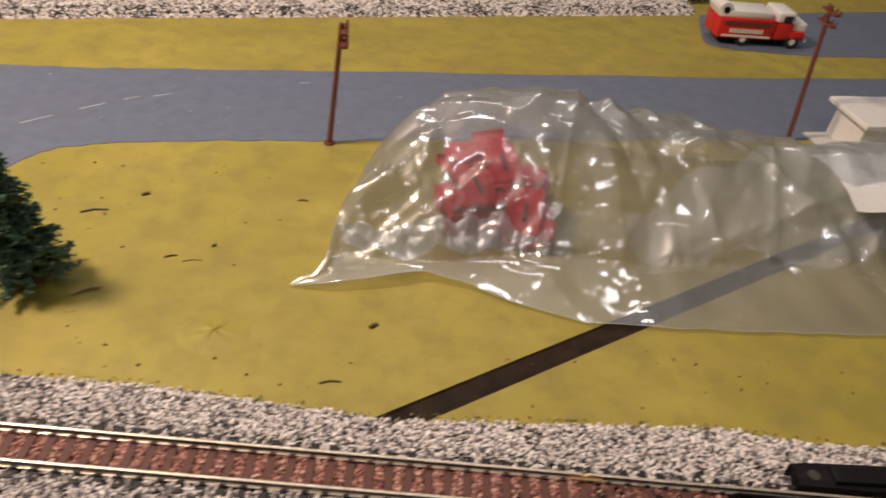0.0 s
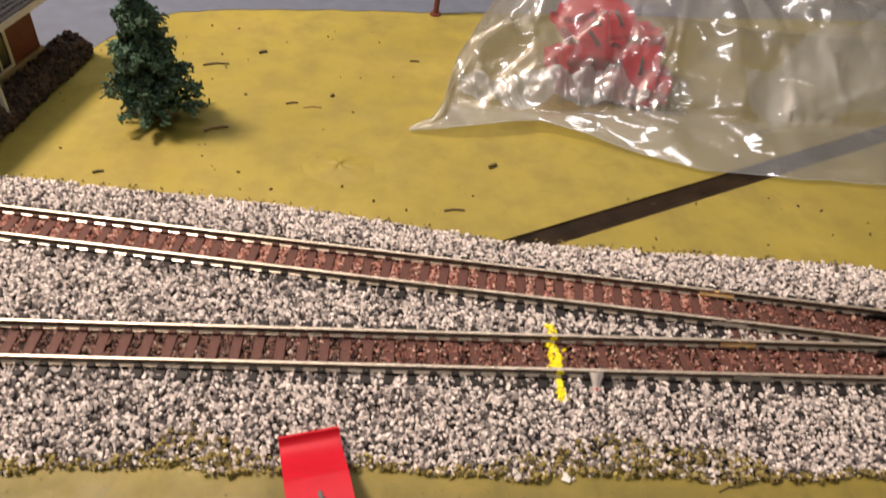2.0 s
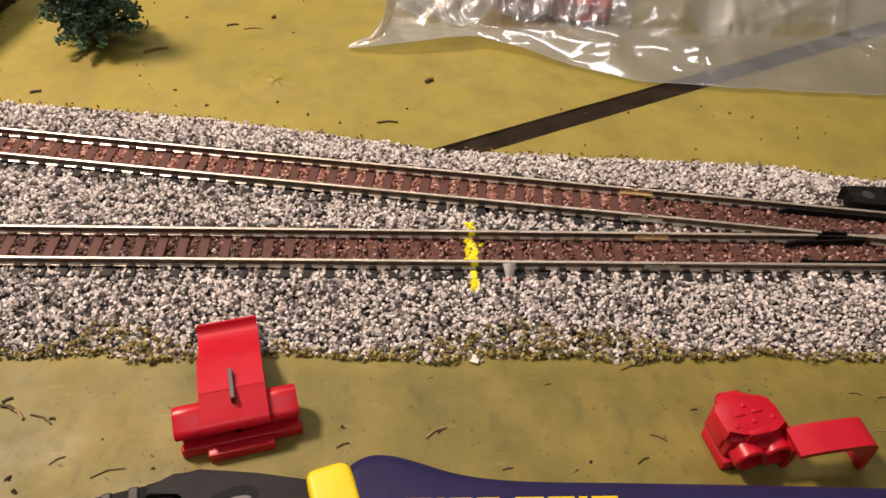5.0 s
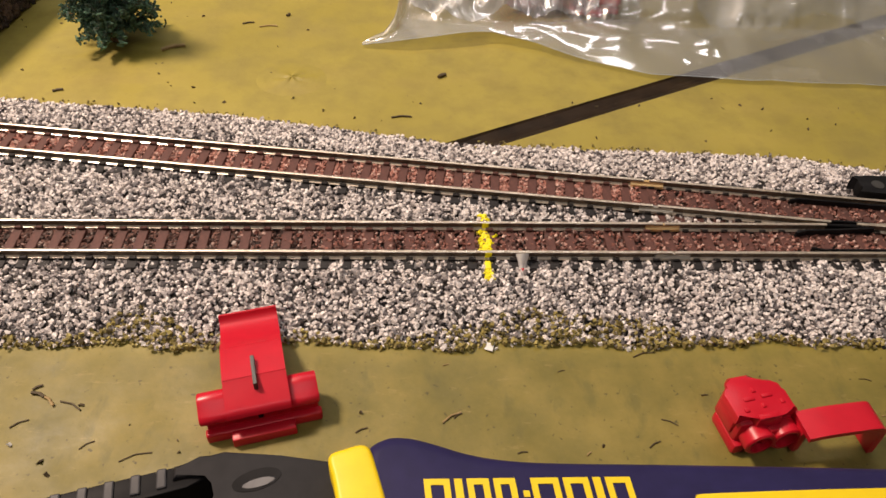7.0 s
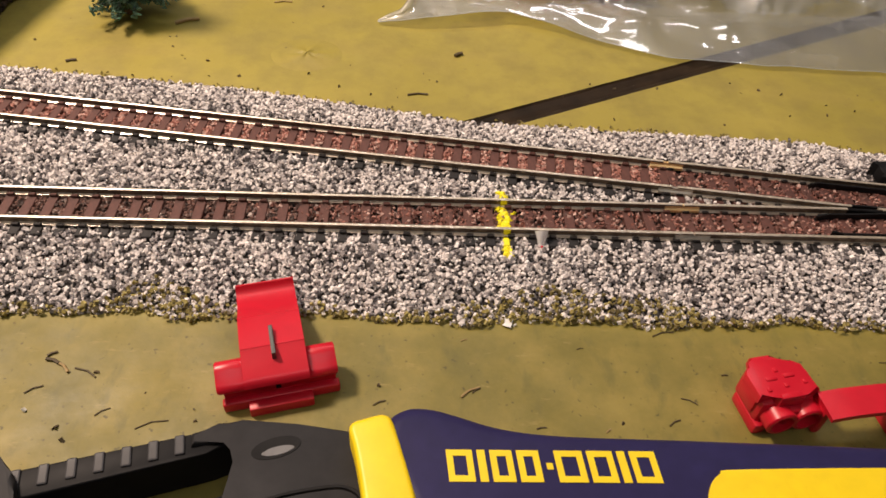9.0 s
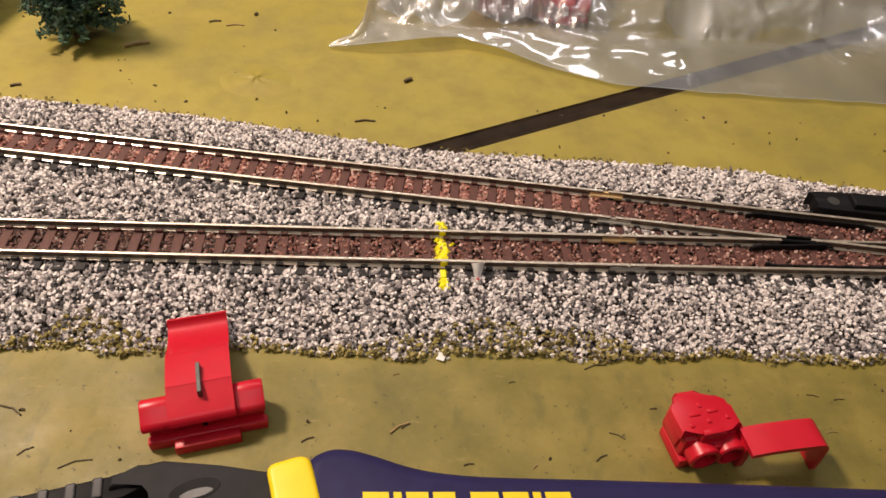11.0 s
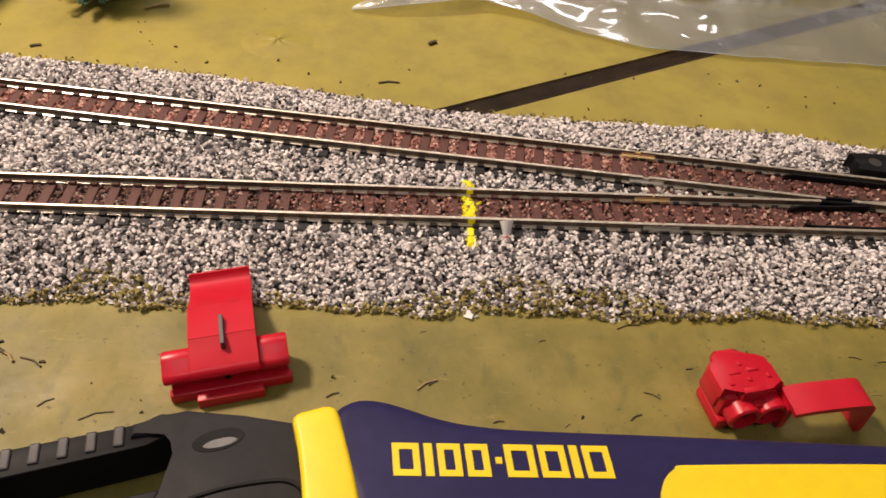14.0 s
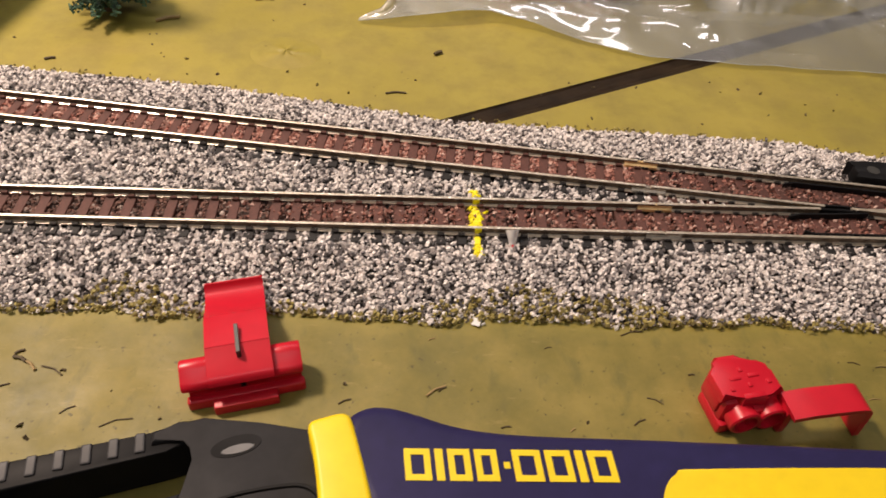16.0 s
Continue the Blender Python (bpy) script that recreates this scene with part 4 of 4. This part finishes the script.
for i in range(NU + 1):
    x = -3.3 + 29.3 * (i / NU)
    f, p, b, h = (float(np.interp(x, BAG_X, q)) for q in (BAG_F, BAG_P, BAG_B, BAG_H))
    lift = float(np.interp(x, [-3.3, -2, 0, 2, 4, 8, 14], [0.05, 0.32, 0.45, 0.30, 0.12, 0.10, 0.08]))
    slack = float(np.interp(x, [-3.3, -2, 2, 6, 12], [0.06, 0.45, 0.50, 0.42, 0.34]))
    rt, rl = [], []
    for j in range(NV + 1):
        v = j / NV
        y = f + (b - f) * v
        if y < p:
            u = (y - f) / max(p - f, 0.01)
            body = lift + (slack - lift) * u + 0.10 * math.sin(math.pi * u) * noise.noise((x * 0.5, 1.0, 6.0))
            loose = 0.12
        else:
            w = (y - p) / max(b - p, 0.01)
            body = slack * (1 - w) + h * math.sin(math.pi * min(1, w) ** 1.12) ** 0.9 if w < 0.999 else 0.0
            loose = 1.0
        edge = min(1.0, v * 7, (1 - v) * 7)
        ripple = 0.05 * noise.noise((x * 0.6, v * 3, 2.0))
        z = 0.05 + body + loose * edge * crease(x, y) * min(1, 0.35 + h * 0.35) + ripple * edge
        rt.append((x + 0.12 * noise.noise((x, y, 0.5)), y + 0.15 * noise.noise((x * 0.8, y * 0.8, 7.5)), max(z, 0.06)))
        rl.append((*rt[-1][:2], min(rt[-1][2] - 0.004, 0.04 + lift * (1 - min(1, v * 1.6)) ** 2)))
    top.append(rt)
    low.append(rl)
verts, n1 = [p for r in top for p in r], NV + 1
cells = [i * n1 + j for i in range(NU) for j in range(NV)]
mesh_part("film", verts, [(a, a + n1, a + n1 + 1, a + 1) for a in cells], FILM, bag, smooth=True)
mesh_part("film_underside", [p for r in low for p in r], [(a, a + 1, a + n1 + 1, a + n1) for a in cells], FILM_UNDER, bag, smooth=True).visible_shadow = False
# a loose second layer of film folded over the empty end
fold_faces = []
for i in range(NU):
    for j in range(NV):
        x, y, _ = top[i][j]
        if x > 8.0 and float(np.interp(x, BAG_X, BAG_P)) + 0.3 * math.sin(x * 1.1) < y < 11.9 + (x - 8.0) * 0.44 + 0.25 * math.sin(x * 1.9):
            a = i * n1 + j
            fold_faces.append((a, a + n1, a + n1 + 1, a + 1))
used = {k: n for n, k in enumerate(sorted({k for f in fold_faces for k in f}))}
fold_verts = [(verts[k][0], verts[k][1], verts[k][2] + 0.08 + 0.05 * noise.noise((verts[k][0] * 1.3, verts[k][1] * 1.3, 4.0))) for k in used]
mesh_part("folded_layer", fold_verts, [tuple(used[k] for k in f) for f in fold_faces], FILM_FOLD, bag, "milky folded layer of film", smooth=True).visible_shadow = False
# tight pleats added at the front of the pocket, whitened to imitate highlights
rows = []
for i in range(150):
    x = -1.75 + 6.5 * i / 149
    p = float(np.interp(x, BAG_X, BAG_P))
    depth = (0.75 + 0.45 * noise.noise((x * 0.7, 2.0, 1.0))) * min(1.0, 0.35 + i / 30, 0.2 + (149 - i) / 30)
    line = top[round((x + 3.3) / 29.3 * NU)]
    row = []
    for j in range(15):
        v = j / 14
        y = p + 0.12 + depth * v + 0.10 * noise.noise((x * 1.1, v * 2, 9.0))
        z = float(np.interp(y, [q[1] for q in line], [q[2] for q in line]))
        lean = x + 0.5 * v + 0.3 * noise.noise((x * 0.9, v, 3.0))
        pleat = 0.03 * math.sin(lean * 9.0) + 0.22 * (0.35 - abs(noise.noise((lean * 1.5, v * 1.1, 7.0))) * 1.6) + 0.13 * (0.35 - abs(noise.noise((lean * 3.4, v * 2.2, 8.0))) * 1.6)
        row.append((x, y, max(0.1, z + 0.10 + pleat * math.sin(math.pi * (0.15 + 0.7 * v)))))
    rows.append(row)
mesh_part("crumpled_fold", [q for r in rows for q in r], [(i * 15 + j, i * 15 + 15 + j, i * 15 + 16 + j, i * 15 + j + 1) for i in range(149) for j in range(14)], FILM_GLINT, bag, "pleats of bunched film whitened in colour for glints", smooth=True).visible_shadow = False
# closed connectors inside
inside = folded_connector(at_cm(2.75, 14.6, 1.35, 12, 10, -70), "red plastic wire splice connector inside the clear bag", group="connectors in the bag", hanging=False)
for px, py, pz, a, b, c in ((2.3, 13.0, 0.12, 4, -4, 165), (5.2, 13.3, 0.12, 5, 5, 80), (2.5, 14.5, 0.12, -4, 5, 100), (5.6, 14.8, 0.12, 3, 2, 10),
                            (3.5, 13.3, 1.05, 10, -12, -100), (5.3, 13.9, 1.05, -8, 6, 15), (3.3, 12.7, 0.12, 0, 4, -60)):
    copy_thing(inside, at_cm(px, py, pz, a, b, c))
spread = open_connector(at_cm(4.0, 14.0, 1.45, 16, -6, 8), "open red plastic wire splice connector inside the clear bag", group="connectors in the bag")
for px, py, pz, a, b, c in ((2.75, 12.9, 1.1, 14, 8, 20), (4.2, 14.4, 0.3, 0, 0, 96), (4.6, 12.5, 0.55, 30, 0, -14)):
    copy_thing(spread, at_cm(px, py, pz, a, b, c))
bm = bmesh.new()
label_rows = []
for i in range(13):
    x = 16.6 + 5.0 * i / 12
    f, b, h = (float(np.interp(x, BAG_X, q)) for q in (BAG_F, BAG_B, BAG_H))
    label_rows.append([bm.verts.new((x + 0.6 * v, f + (b - f) * v, 0.4 + h * math.sin(math.pi * v ** 1.3) ** 0.9 * 0.8)) for v in (0.40, 0.48, 0.56, 0.64, 0.72, 0.8)])
for a, b in zip(label_rows, label_rows[1:]):
    for k in range(5):
        bm.faces.new((a[k], b[k], b[k + 1], a[k + 1]))
part("header_card", bm, WHITE, bag, "white card label in the bag", smooth=True)
part("front_seam", tube(bmesh.new(), [p[0] for p in top[::4]], 0.012, 6), FILM_EDGE, bag, "milky folded film edge")
part("back_seam", tube(bmesh.new(), [p[-1] for p in top[::4]], 0.012, 6), FILM_EDGE, bag, "milky folded film edge")

# ---- tree ----
def tree(m):
    ob = thing("pine_tree", "small green model pine tree with dense ragged needles", "tree", m)
    part("trunk", tube(bmesh.new(), [(0, 0, 0), (0.02, 0, 1.5), (0.0, 0.02, 3.5), (0, 0, 5.75)], lambda t: 0.13 * (1 - t) + 0.02, 8), BARK, ob, smooth=True)
    r = np.random.default_rng(21)
    pc, ps = [], []
    twigs = bmesh.new()
    for k in range(230):
        h = 0.42 + 4.85 * (k / 230) ** 1.12
        reach = 1.80 * (1 - (h / 5.75)) ** 1.18 * r.uniform(0.66, 1.12) * (0.86 + 0.2 * math.sin(h * 6.0)) * min(1.0, 0.9 + 0.1 * h) + 0.04
        a = k * 2.4 + r.uniform(-0.4, 0.4)
        tip = np.array([math.cos(a) * reach, math.sin(a) * reach, h + 0.10 + 0.05 * reach])
        root = np.array([0, 0, h + 0.12])
        cyl(twigs, root, tip, 0.035, 0.012, n=4, cap=False)
        n = int(10 + reach * 42)
        t = r.uniform(0.25, 1.03, n)[:, None]
        pc.append(root + (tip - root) * t + r.normal(0, 0.07, (n, 3)) * (0.4 + 0.6 * min(1, reach)))
        ps.append(r.uniform(0.028, 0.062, n))
    part("branches", twigs, BARK, ob)
    grains("crown", np.concatenate(pc), np.concatenate(ps), NEEDLES, ob, rough=0.5, flat=(2.1, 0.6, 0.7), seed=22)
    return ob


tree(at_cm(-11.45, 9.95, 0, 3.0, 2.0, 0))

# ---- poles ----
def pole(m, h, lean):
    ob = thing("telegraph_pole", "reddish brown model telegraph pole leaning a little", "pole", m, group="telegraph poles")
    part("post", tube(bmesh.new(), [(0, 0, 0), (lean[0] * 0.5, lean[1] * 0.5, h / 2), (*lean, h)], lambda t: 0.115 - 0.02 * t, 8), POLE, ob, smooth=True)
    part("foot", cyl(bmesh.new(), (0, 0, 0.0), (0, 0, 0.08), 0.24, 0.2), POLE, ob)
    for z in (h - 0.25, h - 0.75):
        part("crossarm", box(bmesh.new(), lean[0] - 0.03, lean[0] + 0.26, lean[1] - 0.55, lean[1] + 0.55, z - 0.05, z + 0.05, bevel=0.01), POLE, ob)
        for k in (-0.48, -0.2, 0.2, 0.48):
            part("insulator", cyl(bmesh.new(), (lean[0] + 0.22, lean[1] + k, z + 0.03), (lean[0] + 0.22, lean[1] + k, z + 0.2), 0.05, 0.04, 8), POLE, ob)
    return ob


pole(at_cm(-2.34, 18.85, 0.02), 5.2, (0.42, 0.0))
pole(at_cm(19.35, 20.9, 0.02), 6.4, (-0.5, 0.3))

# ---- the house at the edge of the road ----
house = thing("house", "brick red model house with dark tiled roof and cream base", "house", at_cm(-15.75, 12.55, 0, 0, 0, -11))
# local: the long wall runs towards -y at x = 0, the rest lies at -x
part("base", box(bmesh.new(), -5, 0.08, -9, 0.08, 0, 0.95, bevel=0.03), CREAM, house, "cream base course")
part("wall", box(bmesh.new(), -4.9, 0, -8.9, 0, 0.95, 2.95), BRICK_RED, house)
bm = bmesh.new()
E0, RZ = 2.95, 4.8
corners = [(1.05, 1.25), (-6.0, 1.25), (-6.0, -10), (1.05, -10)]
lo = [bm.verts.new((x, y, E0)) for x, y in corners]
hi = [bm.verts.new((x, y, E0 + 0.14)) for x, y in corners]
r0, r1 = bm.verts.new((-2.5, -2.2, RZ)), bm.verts.new((-2.5, -7, RZ))
bm.faces.new(lo[::-1])
for a in range(4):
    b = (a + 1) % 4
    bm.faces.new((lo[a], lo[b], hi[b], hi[a]))
bm.faces.new((hi[0], hi[1], r0))
bm.faces.new((hi[1], hi[2], r1, r0))
bm.faces.new((hi[2], hi[3], r1))
bm.faces.new((hi[3], hi[0], r0, r1))
bmesh.ops.recalc_face_normals(bm, faces=bm.faces)
roof = part("roof", bm, ROOF, house)
for k in range(25):
    t = k / 25
    z = E0 + 0.15 + (RZ - E0 - 0.14) * t
    part("tile_row", cyl(bmesh.new(), (1.05 - 3.55 * t, 1.25 - 3.45 * t, z), (1.05 - 3.55 * t, -10 + 3 * t, z), 0.03, n=5), ROOF, roof)
for k in range(52):
    y = 1.0 - k * 0.21
    t1 = min(1.0, max(0.05, (1.25 - y) / 3.45 * 1.0))
    part("tile_rib", cyl(bmesh.new(), (1.05, y, E0 + 0.155), (1.05 - 3.55 * t1, y, E0 + 0.155 + (RZ - E0 - 0.14) * t1), 0.022, n=4), ROOF, roof)
part("fascia", box(bmesh.new(), 1.0, 1.09, -10, 1.29, E0 - 0.08, E0 + 0.12), WHITE, house, "white fascia board")
part("fascia", box(bmesh.new(), -6.0, 1.0, 1.21, 1.29, E0 - 0.08, E0 + 0.12), WHITE, house, "white fascia board")
for y in (-2.1, -5.0):
    w = part("window", box(bmesh.new(), -0.02, 0.05, y - 0.55, y + 0.55, 1.05, 2.35), GLASS_DARK, house)
    for a, b, c, d in ((-0.62, -0.5, 1.0, 2.4), (0.5, 0.62, 1.0, 2.4), (-0.5, 0.5, 2.3, 2.4), (-0.5, 0.5, 1.0, 1.1), (-0.04, 0.04, 1.1, 2.3)):
        part("frame", box(bmesh.new(), 0.0, 0.09, y + a, y + b, c, d), WHITE, w, "white window frame")
part("post", box(bmesh.new(), 0.75, 0.87, -3.4, -3.28, 0, E0), WHITE, house, "white porch post")

# hedge along the wall
hn = 6000
ht, hs = npr.uniform(0, 1, hn), npr.uniform(-0.62, 0.62, hn)
hz = npr.uniform(0.02, 0.75, hn) * np.sqrt(np.clip(1 - (hs / 0.66) ** 2, 0, 1)) + 0.05
hd = np.array([-1.15, -6.6])
hx = -15.25 + hd[0] * ht + 0.985 * hs
hy = 14.0 + hd[1] * ht * 1.05 - 0.17 * hs
hedge = grains("hedge", np.stack([hx, hy, hz], 1), npr.uniform(0.045, 0.10, hn), HEDGE, rough=0.5, seed=31)
tagged(hedge, "dark brown foam hedge along the house wall", "hedge", kind="stuff")

# ---- fire engine ----
truck = thing("fire_engine", "small red and white model fire engine", "fire engine", at_cm(20.1, 32.25, 0.02, 0, 0, 0))
part("chassis", box(bmesh.new(), 0.2, 5.3, 0.1, 1.9, 0.35, 0.6, bevel=0.03), BLACK, truck)
part("body", box(bmesh.new(), 0.0, 3.55, 0.0, 2.0, 0.45, 1.65, bevel=0.07), TRUCK_RED, truck, smooth=True)
part("deck", box(bmesh.new(), -0.05, 3.3, 0.15, 1.85, 1.62, 2.05, bevel=0.1), WHITE, truck, "white rear deck", smooth=True)
part("hose_reel", cyl(bmesh.new(), (0.25, 0.2, 2.05), (0.25, 1.8, 2.05), 0.42), WHITE, truck, "white hose drum")
# black disc on the drum's face in place of its dark hole
part("hose_hole", cyl(bmesh.new(), (0.25, 0.13, 2.05), (0.25, 0.2, 2.05), 0.2), BLACK, truck)
part("cab", box(bmesh.new(), 3.6, 4.75, 0.05, 1.95, 0.5, 1.5, bevel=0.08), TRUCK_RED, truck, smooth=True)
part("cab_roof", box(bmesh.new(), 3.55, 4.7, 0.08, 1.92, 1.5, 2.15, bevel=0.14, seg=3), WHITE, truck, "white cab roof", smooth=True)
part("bonnet", box(bmesh.new(), 4.7, 5.75, 0.25, 1.75, 0.55, 1.5, bevel=0.14, seg=3), WHITE, truck, "white bonnet", smooth=True)
part("wing", box(bmesh.new(), 4.6, 5.6, 0.0, 2.0, 0.6, 1.05, bevel=0.1), TRUCK_RED, truck, smooth=True)
part("side_window", box(bmesh.new(), 3.95, 4.5, 0.05, 0.12, 1.55, 1.95), GLASS_DARK, truck)
part("windscreen", box(bmesh.new(), 4.66, 4.72, 0.3, 1.7, 1.55, 1.98), GLASS_DARK, truck)
part("bumper", box(bmesh.new(), 5.72, 5.85, 0.1, 1.9, 0.4, 0.65, bevel=0.03), SOLDER, truck)
# dark red strip painting the shade along the body's side
part("side_shade", box(bmesh.new(), 0.3, 3.3, -0.02, 0.02, 1.2, 1.5), BRICK_RED, truck)
for k in range(9):
    part("lettering_bar", box(bmesh.new(), 0.75 + k * 0.24, 0.92 + k * 0.24, -0.03, 0.0, 0.8, 1.05), WHITE, truck)
part("stripe", box(bmesh.new(), 0.3, 3.4, -0.03, 0.0, 0.55, 0.68), WHITE, truck)
for x in (1.75, 4.95):
    for y in (0.02, 1.72):
        w = part("wheel", cyl(bmesh.new(), (x, y, 0.42), (x, y + 0.28, 0.42), 0.42, n=20), TYRE, truck)
        part("rim", cyl(bmesh.new(), (x, y - 0.02, 0.42), (x, y + 0.3, 0.42), 0.19, n=12), WHITE, w)

# ---- white shed beside the road ----
shed = thing("shed", "small white model building with a flat roof", "building", at_cm(21.6, 19.1, 0.02, 0, 0, 4))
part("wall", box(bmesh.new(), 0.35, 6.6, 0.4, 2.6, 0, 1.6), WHITE, shed)
part("roof", box(bmesh.new(), 0, 7, 0, 3.0, 1.6, 1.85, bevel=0.04), WHITE, shed)
part("step", box(bmesh.new(), -0.9, 0.35, 1.2, 2.6, 0, 0.08), CONCRETE, shed)

# ---- specks, twigs and flakes on the board ----
def twig(m, length, r, mat, bend=0.1):
    ob = part("twig", tube(bmesh.new(), [(-length / 2, 0, r), (0, bend * length, r), (length / 2, 0, r)], r, 5), mat)
    ob.matrix_basis = m
    return tagged(ob, "thin brown twig lying on the painted board" if mat is DEBRIS else "pale straw scrap lying on the painted board", "twig", group="scraps on the board")


for x, y, ln, r, a, mat in ((-10.3, 13.6, 0.9, 0.035, 12, DEBRIS), (7.94, -3.63, 0.26, 0.015, -12, DEBRIS), (8.5, -3.72, 0.26, 0.015, 4, DEBRIS), (4.35, -3.99, 0.14, 0.02, 5, DEBRIS), (3.04, -5.12, 0.28, 0.02, 30, DEBRIS), (0.41, -5.27, 0.2, 0.02, 10, DEBRIS), (3.45, -4.63, 0.34, 0.018, -25, DEBRIS), (8.02, -4.52, 0.26, 0.015, 2, STRAW), (1.7, -5.31, 0.12, 0.02, 40, STRAW), (-2.7, -4.75, 0.26, 0.022, 25, DEBRIS), (-0.80, -4.44, 0.2, 0.02, 35, DEBRIS), (-9.15, -3.9, 0.3, 0.05, -20, DEBRIS), (-8.93, -4.03, 0.4, 0.04, -38, STRAW), (-9.22, -3.72, 0.2, 0.035, 32, DEBRIS), (-9.29, -4.55, 0.35, 0.022, 30, DEBRIS), (-1.0, -3.2, 0.14, 0.016, 20, STRAW), (1.44, -3.37, 0.15, 0.014, 15, DEBRIS), (3.3, -2.95, 0.5, 0.02, 14, DEBRIS), (-9.45, 9.45, 0.75, 0.06, 25, STRAW), (-8.8, 14.7, 0.3, 0.05, 30, DEBRIS), (-0.73, 8.0, 0.28, 0.06, 35, DEBRIS),
                           (-6.0, 11.8, 0.15, 0.05, 60, DEBRIS), (-2.0, 5.75, 0.6, 0.03, 5, DEBRIS), (-8.45, -4.15, 0.5, 0.025, -25, DEBRIS), (-0.92, -4.48, 0.45, 0.03, 32, STRAW),
                           (2.9, -2.75, 0.4, 0.05, 10, DEBRIS), (-7.3, 11.2, 0.4, 0.03, 15, DEBRIS), (-3.2, 14.6, 0.35, 0.03, 0, DEBRIS), (-12.3, 6.9, 0.3, 0.04, 20, DEBRIS),
                           (-6.6, 11.0, 0.6, 0.025, 8, STRAW), (-7.87, -5.02, 0.3, 0.018, 35, DEBRIS), (-6.9, -5.28, 0.6, 0.018, 18, DEBRIS)):
    twig(at_cm(x, y, 0, 0, 0, a), ln, r * (0.75 if y < 0 else 1), mat)
dn = 260
dx, dy = npr.uniform(-16, 14, dn), np.where(npr.random(dn) < 0.82, npr.uniform(4.6, 17, dn), npr.uniform(-6.5, -2.9, dn))
keep = [i for i in range(dn) if dy[i] < -2.8 or (dy[i] > ballast_back(dx[i]) + 0.1 and not (dx[i] > -3.6 and dy[i] > 7))]
tagged(grains("specks", np.stack([dx, dy, np.full(dn, 0.012)], 1)[keep], (npr.uniform(0.012, 0.05, dn) ** 1.0)[keep], DEBRIS, rough=0.5, flat=(1.4, 1, 0.5), seed=41), "dark specks and crumbs scattered on the board", "specks", kind="stuff")
flake = grains("flakes", np.array([(-0.03, -2.74, 0.04), (0.1, -2.78, 0.03), (0.45, -2.7, 0.02), (3.0, -2.8, 0.02), (-9.3, -5.0, 0.02), (-0.2, -5.6, 0.02)]), np.array([0.09, 0.05, 0.04, 0.06, 0.05, 0.04]), WHITE, flat=(1.5, 1, 0.5), seed=42)
tagged(flake, "small white flakes lying on the board", "flakes", kind="stuff")

# a crinkled blister in the board's paint
bm = bmesh.new()
blister_rows = []
for i in range(9):
    r = 0.95 * i / 8
    row = []
    for k in range(40):
        a = 2 * math.pi * k / 40
        h = 0.11 * (1 - i / 8) ** 1.5 * (0.45 + 0.55 * abs(math.cos(2.5 * a + 0.6 * math.sin(a)))) + (0.03 * noise.noise((r * 3 * math.cos(a), r * 3 * math.sin(a), 4)) if 0 < i < 8 else 0)
        row.append(bm.verts.new((r * 1.15 * math.cos(a), r * math.sin(a), max(h, 0.0) + 0.003)))
    blister_rows.append(row)
for a, b in zip(blister_rows, blister_rows[1:]):
    for k in range(40):
        bm.faces.new((a[k], b[k], b[(k + 1) % 40], a[(k + 1) % 40]))
bmesh.ops.remove_doubles(bm, verts=bm.verts, dist=0.0005)
blister = part("paint_blister", bm, GROUND, smooth=True)
blister.matrix_basis = at_cm(-5.45, 7.75, 0)
tagged(blister, "crinkled blister in the olive board paint", "blister", kind="structure")
# worn white dashes on the road
for x, y, ln, a in ((-14.1, 19.8, 1.3, 37), (-12.3, 21.1, 1.1, 34), (-10.9, 22.0, 0.7, 30), (-9.7, 22.4, 0.8, 24), (-3.6, 24.3, 0.5, 12)):
    ob = part("road_dash", prism(bmesh.new(), [(-ln / 2, -0.045), (ln / 2, -0.03), (ln / 2, 0.035), (-ln / 2, 0.05)], 0.0, 0.004), CHALK)
    ob.matrix_basis = at_cm(x, y, 0.0225, 0, 0, a)
    tagged(ob, "worn chalky white dash on the grey road", "road marking", group="road dashes")
rn = 14
rx, ry = npr.uniform(-18, 2, rn), npr.uniform(19.5, 24.5, rn)
tagged(grains("flecks", np.stack([rx, ry, np.full(rn, 0.03)], 1), npr.uniform(0.015, 0.05, rn), WHITE, flat=(1.5, 1, 0.4), seed=51), "tiny white flecks on the grey road", "flecks", kind="stuff")
